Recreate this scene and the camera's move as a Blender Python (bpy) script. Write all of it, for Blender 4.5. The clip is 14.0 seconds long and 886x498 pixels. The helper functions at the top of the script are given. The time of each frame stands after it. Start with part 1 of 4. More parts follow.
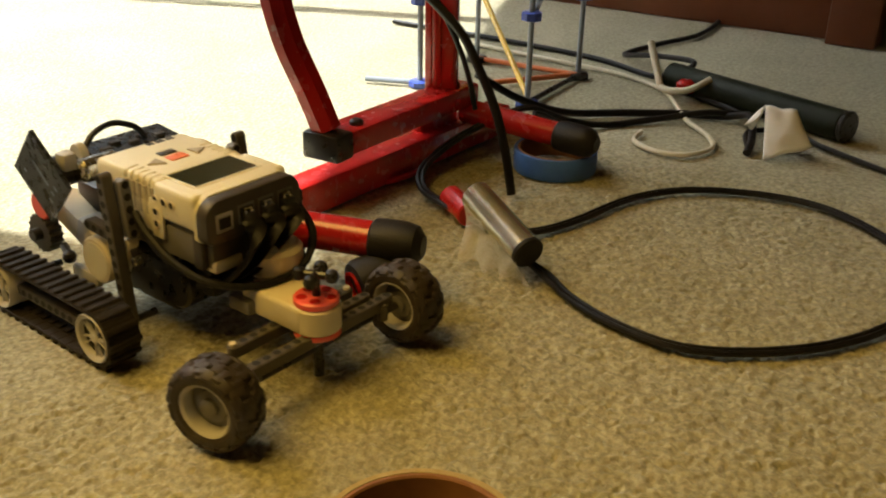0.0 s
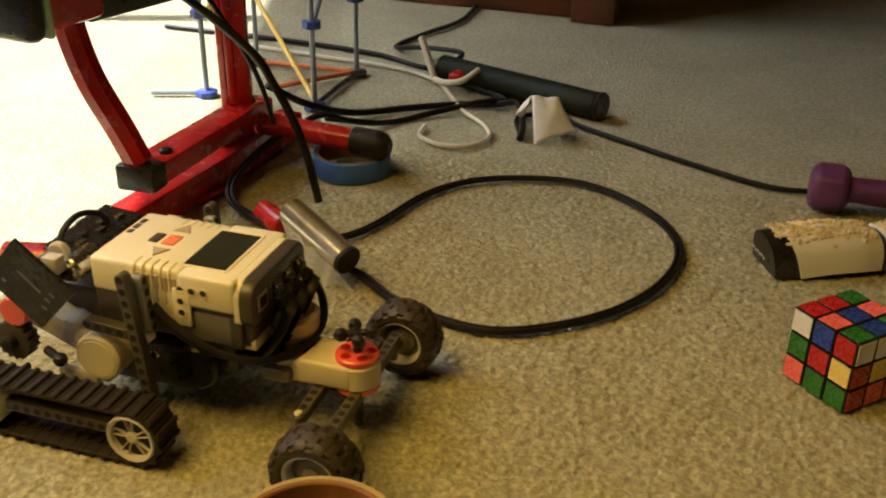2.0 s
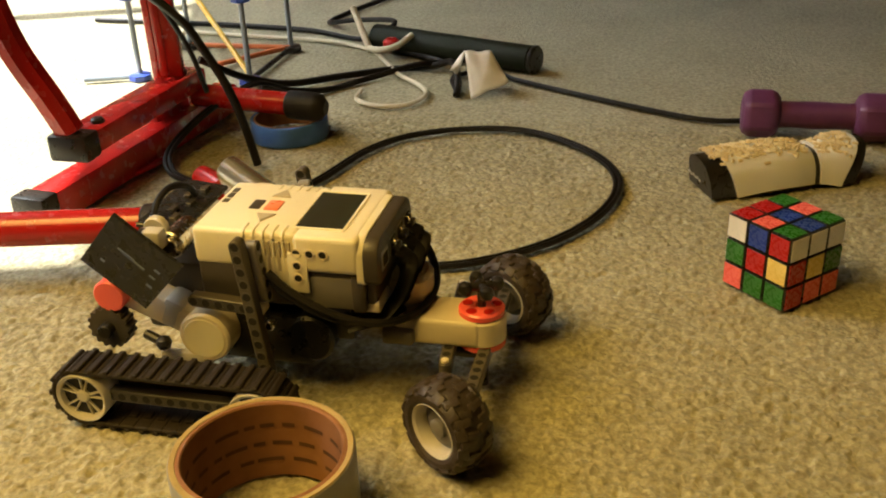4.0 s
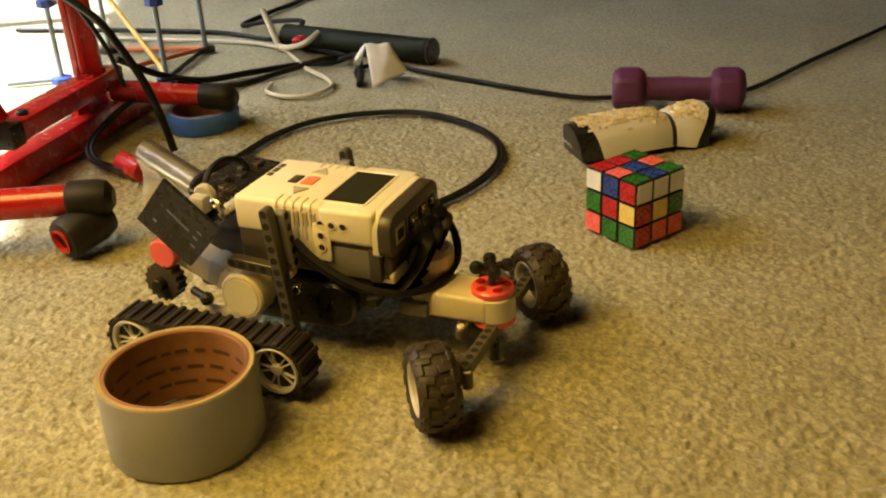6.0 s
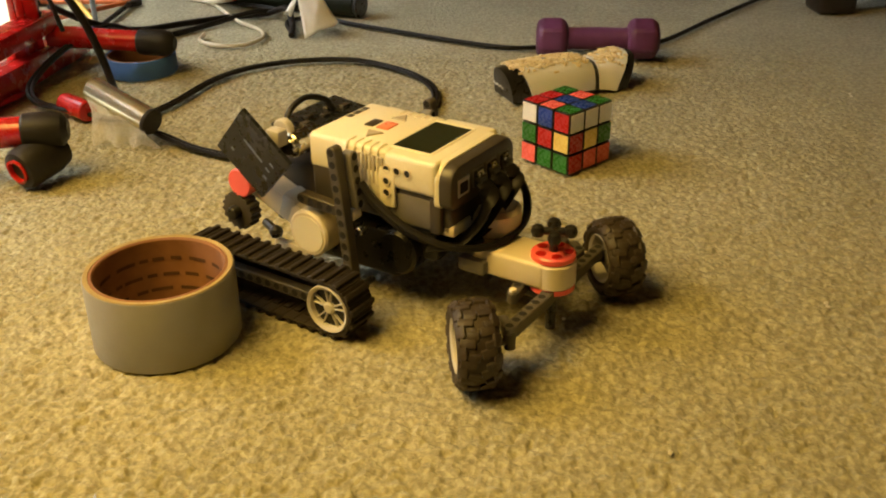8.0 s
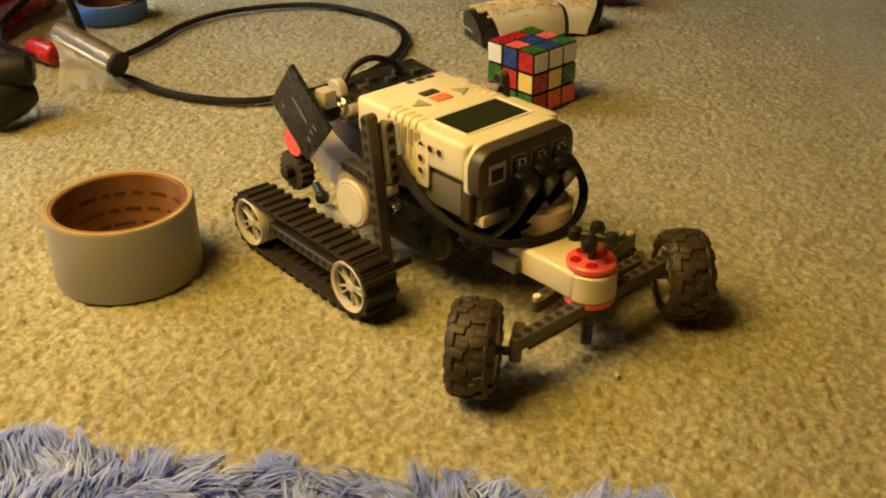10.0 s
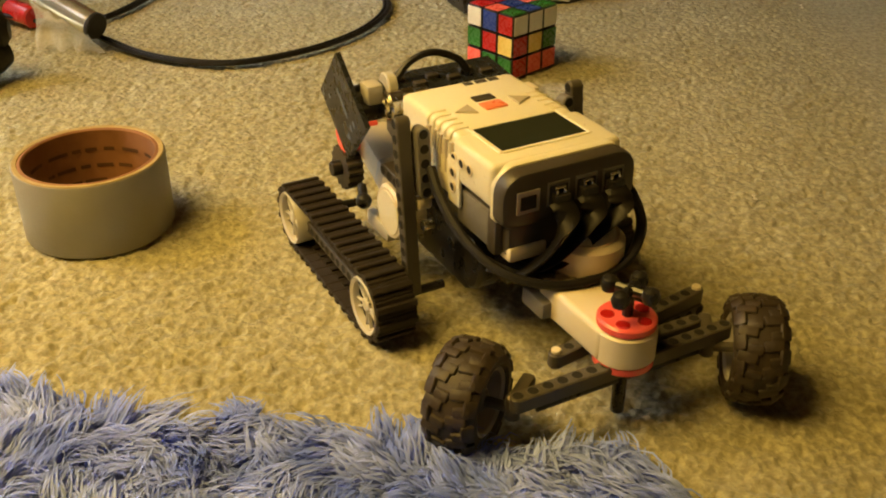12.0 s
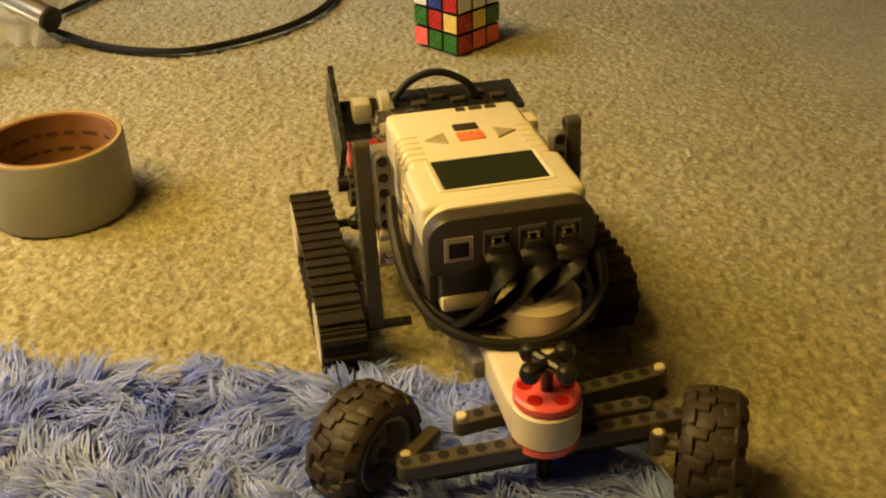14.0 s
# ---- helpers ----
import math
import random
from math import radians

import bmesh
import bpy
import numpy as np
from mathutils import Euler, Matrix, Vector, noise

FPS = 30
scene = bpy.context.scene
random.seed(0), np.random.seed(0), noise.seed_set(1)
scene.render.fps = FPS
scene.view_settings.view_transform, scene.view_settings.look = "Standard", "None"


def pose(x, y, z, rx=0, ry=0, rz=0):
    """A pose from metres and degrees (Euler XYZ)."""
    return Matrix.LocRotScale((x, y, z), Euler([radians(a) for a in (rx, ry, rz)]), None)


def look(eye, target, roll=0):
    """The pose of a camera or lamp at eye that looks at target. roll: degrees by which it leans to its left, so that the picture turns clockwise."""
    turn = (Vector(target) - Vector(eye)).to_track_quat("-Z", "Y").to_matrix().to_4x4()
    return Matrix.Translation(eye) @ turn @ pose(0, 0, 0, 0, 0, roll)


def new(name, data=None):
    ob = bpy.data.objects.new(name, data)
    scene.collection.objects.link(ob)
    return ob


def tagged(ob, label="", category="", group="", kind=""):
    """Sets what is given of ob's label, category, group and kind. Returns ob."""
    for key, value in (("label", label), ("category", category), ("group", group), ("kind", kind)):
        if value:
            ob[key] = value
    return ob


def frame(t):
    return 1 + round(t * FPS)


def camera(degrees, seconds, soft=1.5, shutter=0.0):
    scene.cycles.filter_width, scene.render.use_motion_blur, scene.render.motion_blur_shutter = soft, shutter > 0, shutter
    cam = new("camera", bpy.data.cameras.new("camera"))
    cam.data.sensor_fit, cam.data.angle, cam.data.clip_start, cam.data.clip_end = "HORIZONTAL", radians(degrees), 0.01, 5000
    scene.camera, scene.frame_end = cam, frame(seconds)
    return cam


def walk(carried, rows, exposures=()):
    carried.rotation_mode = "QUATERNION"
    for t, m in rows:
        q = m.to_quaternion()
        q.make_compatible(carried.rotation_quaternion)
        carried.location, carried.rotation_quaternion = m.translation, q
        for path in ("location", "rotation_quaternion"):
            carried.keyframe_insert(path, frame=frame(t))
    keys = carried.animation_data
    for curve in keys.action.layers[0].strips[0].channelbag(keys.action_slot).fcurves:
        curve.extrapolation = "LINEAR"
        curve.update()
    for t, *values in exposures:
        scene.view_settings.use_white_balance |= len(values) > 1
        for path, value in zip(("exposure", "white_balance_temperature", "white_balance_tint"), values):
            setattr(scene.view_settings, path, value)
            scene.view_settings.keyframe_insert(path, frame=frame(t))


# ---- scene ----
cam = camera(47.69, 14.0, soft=1.9, shutter=0.4)
PATH = [
    (0, (-0.1000, -0.5537, 0.3454), (-0.3749, -0.0859, 0.0893), 1.15),
    (0.5, (-0.0978, -0.5949, 0.3877), (-0.3334, -0.1105, 0.1234), 1.20),
    (0.7, (-0.1105, -0.5950, 0.4009), (-0.3180, -0.1034, 0.1266), -0.70),
    (1, (-0.1339, -0.5952, 0.4108), (-0.3245, -0.0984, 0.1336), -0.80),
    (1.2, (-0.1295, -0.6003, 0.4115), (-0.2934, -0.0924, 0.1373), 0.73),
    (1.5, (-0.1173, -0.6136, 0.4118), (-0.2707, -0.1015, 0.1394), 0.02),
    (1.7, (-0.1137, -0.6175, 0.4120), (-0.2565, -0.1018, 0.1406), 1.71),
    (2, (-0.1105, -0.6188, 0.4123), (-0.2578, -0.1059, 0.1380), 1.15),
    (2.2, (-0.1051, -0.6202, 0.4098), (-0.2547, -0.1085, 0.1346), 0.55),
    (2.5, (-0.0976, -0.6246, 0.4024), (-0.2366, -0.1105, 0.1259), 0.15),
    (2.7, (-0.0969, -0.6285, 0.3992), (-0.2363, -0.1191, 0.1144), -0.07),
    (4.8, (-0.0793, -0.6416, 0.3522), (-0.1961, -0.1165, 0.0865), -3.16),
    (5, (-0.0768, -0.6430, 0.3514), (-0.1953, -0.1218, 0.0788), -2.86),
    (5.5, (-0.0598, -0.7009, 0.3702), (-0.1934, -0.1828, 0.0988), -2.85),
    (6, (-0.0319, -0.7402, 0.3695), (-0.1215, -0.2101, 0.1030), -3.00),
    (6.5, (-0.0468, -0.7489, 0.3578), (-0.1297, -0.2259, 0.0758), -1.23),
    (7, (-0.0546, -0.7796, 0.3664), (-0.1191, -0.2486, 0.0945), -0.18),
    (7.5, (-0.0608, -0.7943, 0.3644), (-0.0983, -0.2607, 0.0926), 0.49),
    (8, (-0.0657, -0.8162, 0.3526), (-0.0948, -0.2850, 0.0752), -0.67),
    (8.5, (-0.0562, -0.8250, 0.3558), (-0.0853, -0.2926, 0.0807), -0.51),
    (9, (-0.0537, -0.8314, 0.3461), (-0.0775, -0.3019, 0.0648), -0.53),
    (11.3, (-0.0289, -0.8337, 0.3347), (-0.0528, -0.3194, 0.0267), -0.76),
    (11.5, (-0.0344, -0.8354, 0.3295), (-0.0554, -0.3205, 0.0222), -0.22),
    (12, (-0.0296, -0.8382, 0.3236), (-0.0488, -0.3226, 0.0174), -0.10),
    (12.5, (-0.0392, -0.8399, 0.3193), (-0.0487, -0.3222, 0.0162), -0.87),
    (13, (-0.0306, -0.8648, 0.3190), (-0.0429, -0.3491, 0.0126), -0.06),
    (13.5, (-0.0204, -0.8933, 0.3200), (-0.0203, -0.3736, 0.0200), -0.14),
    (14, (-0.0158, -0.8772, 0.3229), (-0.0177, -0.3632, 0.0134), -1.65),
]
walk(cam, [(t, look(eye, target, roll)) for t, eye, target, roll in PATH], [(0, 1.19), (2.7, 1.40), (4.8, 1.82), (14, 1.99)])

# ---- light ----
LAMP_POWER, DOOR_POWER, SUN_POWER, SKY = 1.38, 0.7, 5.0, 0.05
world = bpy.data.worlds.new("world")
scene.world = world
world.use_nodes = True
wn = world.node_tree.nodes
sky = wn.new("ShaderNodeTexSky")
sky.sky_type, sky.sun_disc = "NISHITA", False
sky.sun_elevation, sky.sun_rotation = radians(57.5), radians(251)
world.node_tree.links.new(sky.outputs[0], wn["Background"].inputs[0])
wn["Background"].inputs[1].default_value = SKY
sun = new("sun", bpy.data.lights.new("sun", "SUN"))
sun.data.energy, sun.data.angle, sun.data.color = SUN_POWER, radians(0.5), (1.0, 1.0, 0.99)
sun.matrix_world = look((-1.02, -0.358, 1.70), (0.0, 0.0, 0.0))
door_sky = new("door_sky_light", bpy.data.lights.new("door_sky_light", "AREA"))
door_sky.data.shape, door_sky.data.size, door_sky.data.size_y = "RECTANGLE", 1.8, 0.8
door_sky.data.energy, door_sky.data.color = DOOR_POWER, (0.80, 0.95, 1.0)
door_sky.data.spread = radians(50)
door_sky.matrix_world = look((-1.84, 0.49, 1.0), (-0.88, 0.21, 0.0))
bulb = new("room_lamp_light", bpy.data.lights.new("room_lamp_light", "AREA"))
bulb.data.shape, bulb.data.size = "DISK", 0.76
bulb.data.energy, bulb.data.color = LAMP_POWER, (1.0, 0.642, 0.145)
bulb.matrix_world = look((-0.655, -0.556, 0.985), (-0.24, -0.37, 0.0))
bulb.data.spread = radians(86)


# ---- materials ----
def ramp_mat(name, a, b, rough=0.5, metal=0.0, scale=40.0, bump=0.0, bump_scale=None, coat=0.0, detail=4.0, island=0.0, spec=0.5):
    """Two-tone noise colour with a second finer noise for relief and gloss."""
    m = bpy.data.materials.new(name)
    m.use_nodes = True
    n, l = m.node_tree.nodes, m.node_tree.links
    p = n["Principled BSDF"]
    co = n.new("ShaderNodeTexCoord")
    t = n.new("ShaderNodeTexNoise")
    t.inputs["Scale"].default_value, t.inputs["Detail"].default_value = scale, detail
    l.new(co.outputs["Object"], t.inputs["Vector"])
    r = n.new("ShaderNodeValToRGB")
    r.color_ramp.elements[0].position, r.color_ramp.elements[1].position = 0.32, 0.68
    r.color_ramp.elements[0].color, r.color_ramp.elements[1].color = (*a, 1), (*b, 1)
    l.new(t.outputs["Fac"], r.inputs[0])
    out = r.outputs[0]
    if island:
        g = n.new("ShaderNodeNewGeometry")
        hsv = n.new("ShaderNodeHueSaturation")
        mr = n.new("ShaderNodeMapRange")
        mr.inputs["To Min"].default_value, mr.inputs["To Max"].default_value = 1 - island, 1 + island
        l.new(g.outputs["Random Per Island"], mr.inputs["Value"])
        l.new(mr.outputs[0], hsv.inputs["Value"])
        l.new(out, hsv.inputs["Color"])
        out = hsv.outputs[0]
    l.new(out, p.inputs["Base Color"])
    f = n.new("ShaderNodeTexNoise")
    f.inputs["Scale"].default_value, f.inputs["Detail"].default_value = bump_scale or scale * 6, 3.0
    l.new(co.outputs["Object"], f.inputs["Vector"])
    mr = n.new("ShaderNodeMapRange")
    mr.inputs["To Min"].default_value, mr.inputs["To Max"].default_value = max(rough - 0.12, 0.03), min(rough + 0.12, 1)
    l.new(f.outputs["Fac"], mr.inputs["Value"])
    l.new(mr.outputs[0], p.inputs["Roughness"])
    p.inputs["Metallic"].default_value = metal
    p.inputs["Coat Weight"].default_value = coat
    p.inputs["Specular IOR Level"].default_value = spec
    if bump:
        b_ = n.new("ShaderNodeBump")
        b_.inputs["Strength"].default_value, b_.inputs["Distance"].default_value = bump, 0.001
        l.new(f.outputs["Fac"], b_.inputs["Height"])
        l.new(b_.outputs[0], p.inputs["Normal"])
    return m


def carpet_material():
    m = bpy.data.materials.new("carpet")
    m.use_nodes = True
    n, l = m.node_tree.nodes, m.node_tree.links
    p = n["Principled BSDF"]
    co = n.new("ShaderNodeTexCoord")
    v = n.new("ShaderNodeTexVoronoi")
    v.inputs["Scale"].default_value = 260
    big = n.new("ShaderNodeTexNoise")
    big.inputs["Scale"].default_value, big.inputs["Detail"].default_value = 9, 5
    fine = n.new("ShaderNodeTexNoise")
    fine.inputs["Scale"].default_value, fine.inputs["Detail"].default_value = 235, 5
    for t in (v, big, fine):
        l.new(co.outputs["Object"], t.inputs["Vector"])
    r = n.new("ShaderNodeValToRGB")
    r.color_ramp.elements[0].position, r.color_ramp.elements[1].position = 0.36, 0.66
    r.color_ramp.elements[0].color, r.color_ramp.elements[1].color = (0.265, 0.241, 0.145, 1), (0.465, 0.424, 0.272, 1)
    l.new(fine.outputs["Fac"], r.inputs[0])
    mix = n.new("ShaderNodeMix")
    mix.data_type, mix.blend_type = "RGBA", "MULTIPLY"
    mix.inputs[0].default_value = 0.6
    r2 = n.new("ShaderNodeValToRGB")
    r2.color_ramp.elements[0].position, r2.color_ramp.elements[1].position = 0.35, 0.65
    r2.color_ramp.elements[0].color, r2.color_ramp.elements[1].color = (0.78, 0.78, 0.73, 1), (1, 1, 1, 1)
    l.new(big.outputs["Fac"], r2.inputs[0])
    l.new(r.outputs[0], mix.inputs[6])
    l.new(r2.outputs[0], mix.inputs[7])
    l.new(mix.outputs[2], p.inputs["Base Color"])
    p.inputs["Roughness"].default_value = 0.95
    p.inputs["Specular IOR Level"].default_value = 0.15
    p.inputs["Sheen Weight"].default_value = 0.25
    add = n.new("ShaderNodeMath")
    add.operation = "ADD"
    l.new(v.outputs["Distance"], add.inputs[0])
    l.new(fine.outputs["Fac"], add.inputs[1])
    b = n.new("ShaderNodeBump")
    b.inputs["Strength"].default_value, b.inputs["Distance"].default_value = 0.6, 0.0018
    l.new(add.outputs[0], b.inputs["Height"])
    l.new(b.outputs[0], p.inputs["Normal"])
    return m


def clear_film(name, tint, rough):
    m = bpy.data.materials.new(name)
    m.use_nodes = True
    n, l = m.node_tree.nodes, m.node_tree.links
    p = n["Principled BSDF"]
    p.inputs["Base Color"].default_value = (*tint, 1)
    p.inputs["Roughness"].default_value = rough
    tr = n.new("ShaderNodeBsdfTransparent")
    mx = n.new("ShaderNodeMixShader")
    t = n.new("ShaderNodeTexNoise")
    t.inputs["Scale"].default_value, t.inputs["Distortion"].default_value = 60, 3.0
    mr = n.new("ShaderNodeMapRange")
    mr.inputs["From Min"].default_value, mr.inputs["From Max"].default_value = 0.35, 0.7
    mr.inputs["To Min"].default_value, mr.inputs["To Max"].default_value = 0.14, 0.72
    l.new(t.outputs["Fac"], mr.inputs["Value"])
    l.new(mr.outputs[0], mx.inputs[0])
    l.new(tr.outputs[0], mx.inputs[1])
    l.new(p.outputs[0], mx.inputs[2])
    l.new(mx.outputs[0], n["Material Output"].inputs[0])
    return m


CARPET = carpet_material()
WALL = ramp_mat("wall_paint", (0.27, 0.172, 0.066), (0.33, 0.212, 0.082), 0.8, scale=3, bump=0.2, bump_scale=150)
CEIL = ramp_mat("ceiling_paint", (0.36, 0.238, 0.096), (0.42, 0.28, 0.112), 0.9, scale=4, bump=0.2, bump_scale=120)
PATIO = ramp_mat("patio_concrete", (0.36, 0.35, 0.33), (0.48, 0.47, 0.44), 0.9, scale=8, bump=0.3)
WHITE_ABS = ramp_mat("off_white_plastic", (0.77, 0.70, 0.49), (0.83, 0.765, 0.56), 0.32, scale=12, bump=0.03, bump_scale=300)
CREAM_ABS = ramp_mat("cream_plastic", (0.70, 0.60, 0.42), (0.77, 0.68, 0.50), 0.35, scale=14, bump=0.03, bump_scale=300)
GREY_ABS = ramp_mat("dark_grey_plastic", (0.046, 0.038, 0.027), (0.064, 0.053, 0.038), 0.38, scale=20, bump=0.04, bump_scale=400)
BLUISH_GREY = ramp_mat("mid_grey_plastic", (0.14, 0.13, 0.112), (0.18, 0.165, 0.142), 0.4, scale=20, bump=0.04, bump_scale=400)
AXLE_GREY = ramp_mat("worn_grey_plastic", (0.070, 0.060, 0.045), (0.096, 0.083, 0.063), 0.4, scale=20, bump=0.04, bump_scale=400)
LIGHT_GREY = ramp_mat("light_grey_plastic", (0.46, 0.43, 0.37), (0.54, 0.51, 0.45), 0.38, scale=18, bump=0.03)
BLACK_ABS = ramp_mat("black_plastic", (0.011, 0.010, 0.008), (0.022, 0.019, 0.016), 0.3, scale=25, bump=0.04)
# near-black colour that paints the shade inside holes, sockets and wheel hubs
RECESS_SHADE = ramp_mat("painted_recess_shade", (0.007, 0.006, 0.005), (0.012, 0.010, 0.008), 0.7, scale=30)
RUBBER = ramp_mat("tyre_rubber", (0.028, 0.019, 0.011), (0.050, 0.035, 0.021), 0.55, scale=60, bump=0.3, bump_scale=500)
TRACK_RUBBER = ramp_mat("track_rubber", (0.014, 0.010, 0.007), (0.025, 0.018, 0.012), 0.62, scale=60, bump=0.2, bump_scale=500, spec=0.3)
ORANGE = ramp_mat("orange_red_plastic", (0.90, 0.115, 0.095), (0.95, 0.155, 0.125), 0.2, scale=20)
SALMON = ramp_mat("pale_orange_plastic", (0.86, 0.20, 0.085), (0.90, 0.25, 0.11), 0.3, scale=20)
ARROW = ramp_mat("beige_grey_plastic", (0.40, 0.34, 0.22), (0.47, 0.40, 0.27), 0.4, scale=20)
SCREEN = ramp_mat("screen_glass", (0.020, 0.024, 0.014), (0.030, 0.034, 0.020), 0.12, scale=10)
METAL = ramp_mat("plug_metal", (0.55, 0.52, 0.46), (0.70, 0.67, 0.60), 0.25, metal=1.0, scale=60)
BOARD = ramp_mat("circuit_board_black", (0.012, 0.013, 0.014), (0.022, 0.023, 0.026), 0.28, scale=30, bump=0.05)
SOLDER = ramp_mat("blue_print", (0.10, 0.13, 0.20), (0.18, 0.22, 0.32), 0.4, scale=60)
CABLE = ramp_mat("black_cable_rubber", (0.006, 0.005, 0.004), (0.012, 0.010, 0.008), 0.42, scale=40, bump=0.05, spec=0.35)
FLAT_CABLE = ramp_mat("black_flat_cable", (0.007, 0.006, 0.005), (0.014, 0.011, 0.009), 0.5, scale=40, bump=0.1, spec=0.3)
WHITE_CABLE = ramp_mat("cream_cable", (0.55, 0.50, 0.36), (0.68, 0.62, 0.46), 0.45, scale=30)
RED_STEEL = ramp_mat("red_enamel", (0.42, 0.010, 0.008), (0.52, 0.016, 0.012), 0.25, scale=14, bump=0.04, coat=0.4)
FOAM = ramp_mat("black_foam", (0.012, 0.010, 0.008), (0.022, 0.018, 0.015), 0.5, scale=30, bump=0.3, bump_scale=700, spec=0.3)
TAPE_GREY = ramp_mat("grey_cloth_tape", (0.250, 0.238, 0.215), (0.300, 0.286, 0.262), 0.42, scale=22, bump=0.15, bump_scale=500)
CARD = ramp_mat("brown_cardboard", (0.19, 0.080, 0.030), (0.29, 0.130, 0.054), 0.8, scale=35, bump=0.25)
TAPE_EDGE = ramp_mat("glue_stained_tape_edge", (0.31, 0.225, 0.080), (0.42, 0.315, 0.125), 0.6, scale=70, bump=0.2)
PRINT = ramp_mat("dark_brown_print", (0.07, 0.028, 0.012), (0.12, 0.05, 0.02), 0.8, scale=60)
BLUE_TAPE = ramp_mat("blue_paper_tape", (0.035, 0.115, 0.34), (0.055, 0.155, 0.42), 0.6, scale=40, bump=0.2)
PURPLE = ramp_mat("purple_vinyl", (0.110, 0.027, 0.092), (0.145, 0.038, 0.118), 0.5, scale=40, bump=0.15, bump_scale=400)
PIPE = ramp_mat("dark_green_plastic", (0.008, 0.011, 0.004), (0.013, 0.017, 0.007), 0.6, scale=30, spec=0.2)
GLOSS_WHITE = ramp_mat("glossy_white_plastic", (0.82, 0.79, 0.72), (0.86, 0.84, 0.77), 0.14, scale=10, coat=0.6)
GOLD = ramp_mat("gold_relief", (0.68, 0.52, 0.24), (0.84, 0.73, 0.47), 0.35, scale=120, bump=0.3)
SILVER = ramp_mat("silver_foil", (0.62, 0.60, 0.54), (0.82, 0.80, 0.74), 0.22, metal=0.9, scale=50, bump=0.2, bump_scale=90)
FILM = clear_film("clear_plastic_film", (0.85, 0.83, 0.80), 0.14)
BAG = ramp_mat("white_paper", (0.80, 0.78, 0.72), (0.88, 0.86, 0.81), 0.5, scale=40, bump=0.5, bump_scale=90)
WOOD = ramp_mat("red_brown_wood", (0.13, 0.032, 0.009), (0.21, 0.060, 0.018), 0.45, scale=7, bump=0.12, bump_scale=60)
DARK_WOOD = ramp_mat("dark_wood", (0.018, 0.010, 0.006), (0.034, 0.020, 0.012), 0.45, scale=9, bump=0.1)
MINT = ramp_mat("pale_green_plastic", (0.36, 0.62, 0.42), (0.46, 0.72, 0.52), 0.25, scale=20)
LIME = ramp_mat("lime_paper", (0.30, 0.42, 0.10), (0.38, 0.50, 0.14), 0.7, scale=12)
YELLOW = ramp_mat("yellow_rod_plastic", (0.70, 0.42, 0.03), (0.78, 0.50, 0.05), 0.3, scale=30)
BLUE_ABS = ramp_mat("blue_plastic", (0.03, 0.06, 0.30), (0.05, 0.09, 0.38), 0.3, scale=30)
SLATE_ROD = ramp_mat("slate_rod_plastic", (0.20, 0.24, 0.28), (0.27, 0.31, 0.35), 0.35, scale=30)
ROD_ORANGE = ramp_mat("orange_rod_plastic", (0.62, 0.16, 0.05), (0.70, 0.21, 0.07), 0.35, scale=30)
GLASS = bpy.data.materials.new("window_glass")
GLASS.use_nodes = True
GLASS.node_tree.nodes["Principled BSDF"].inputs["Transmission Weight"].default_value = 1.0
GLASS.node_tree.nodes["Principled BSDF"].inputs["Roughness"].default_value = 0.0
STICKERS = {
    "w": ramp_mat("sticker_white", (0.74, 0.72, 0.66), (0.80, 0.78, 0.72), 0.3, scale=60),
    "r": ramp_mat("sticker_red", (0.40, 0.012, 0.014), (0.47, 0.02, 0.02), 0.28, scale=60),
    "o": ramp_mat("sticker_orange", (0.82, 0.125, 0.10), (0.88, 0.16, 0.13), 0.28, scale=60),
    "b": ramp_mat("sticker_blue", (0.018, 0.045, 0.24), (0.03, 0.06, 0.30), 0.28, scale=60),
    "g": ramp_mat("sticker_green", (0.022, 0.13, 0.018), (0.035, 0.17, 0.028), 0.28, scale=60),
    "y": ramp_mat("sticker_yellow", (0.78, 0.56, 0.13), (0.84, 0.63, 0.18), 0.28, scale=60),
}
SHAG = ramp_mat("blue_shag_yarn", (0.105, 0.17, 0.64), (0.37, 0.46, 0.96), 0.7, scale=30, island=0.2)


# ---- mesh helpers ----
def box(cx, cy, cz, sx, sy, sz, bev=0.0, seg=2, m=None):
    bm = bmesh.new()
    bmesh.ops.create_cube(bm, size=1.0, matrix=Matrix.Translation((cx, cy, cz)) @ Matrix.Diagonal((sx, sy, sz, 1)))
    if bev:
        bmesh.ops.bevel(bm, geom=bm.edges[:], offset=bev, segments=seg, affect="EDGES", profile=0.5)
    if m is not None:
        bm.transform(m)
    return bm


def lathe(profile, seg=32, m=None, closed=False):
    """Turns (radius, height) pairs round z."""
    bm = bmesh.new()
    rings = []
    for r, z in profile:
        rings.append([bm.verts.new((r * math.cos(2 * math.pi * k / seg), r * math.sin(2 * math.pi * k / seg), z)) for k in range(seg)])
    pairs = list(zip(rings, rings[1:])) + ([(rings[-1], rings[0])] if closed else [])
    for a, b in pairs:
        for k in range(seg):
            bm.faces.new((a[k], a[(k + 1) % seg], b[(k + 1) % seg], b[k]))
    if not closed:
        bm.faces.new(rings[0][::-1])
        bm.faces.new(rings[-1])
    if m is not None:
        bm.transform(m)
    bmesh.ops.recalc_face_normals(bm, faces=bm.faces[:])
    return bm


def between(a, b):
    """Puts the z axis on the line from a to b."""
    a, b = Vector(a), Vector(b)
    return Matrix.Translation(a) @ (b - a).to_track_quat("Z", "Y").to_matrix().to_4x4()


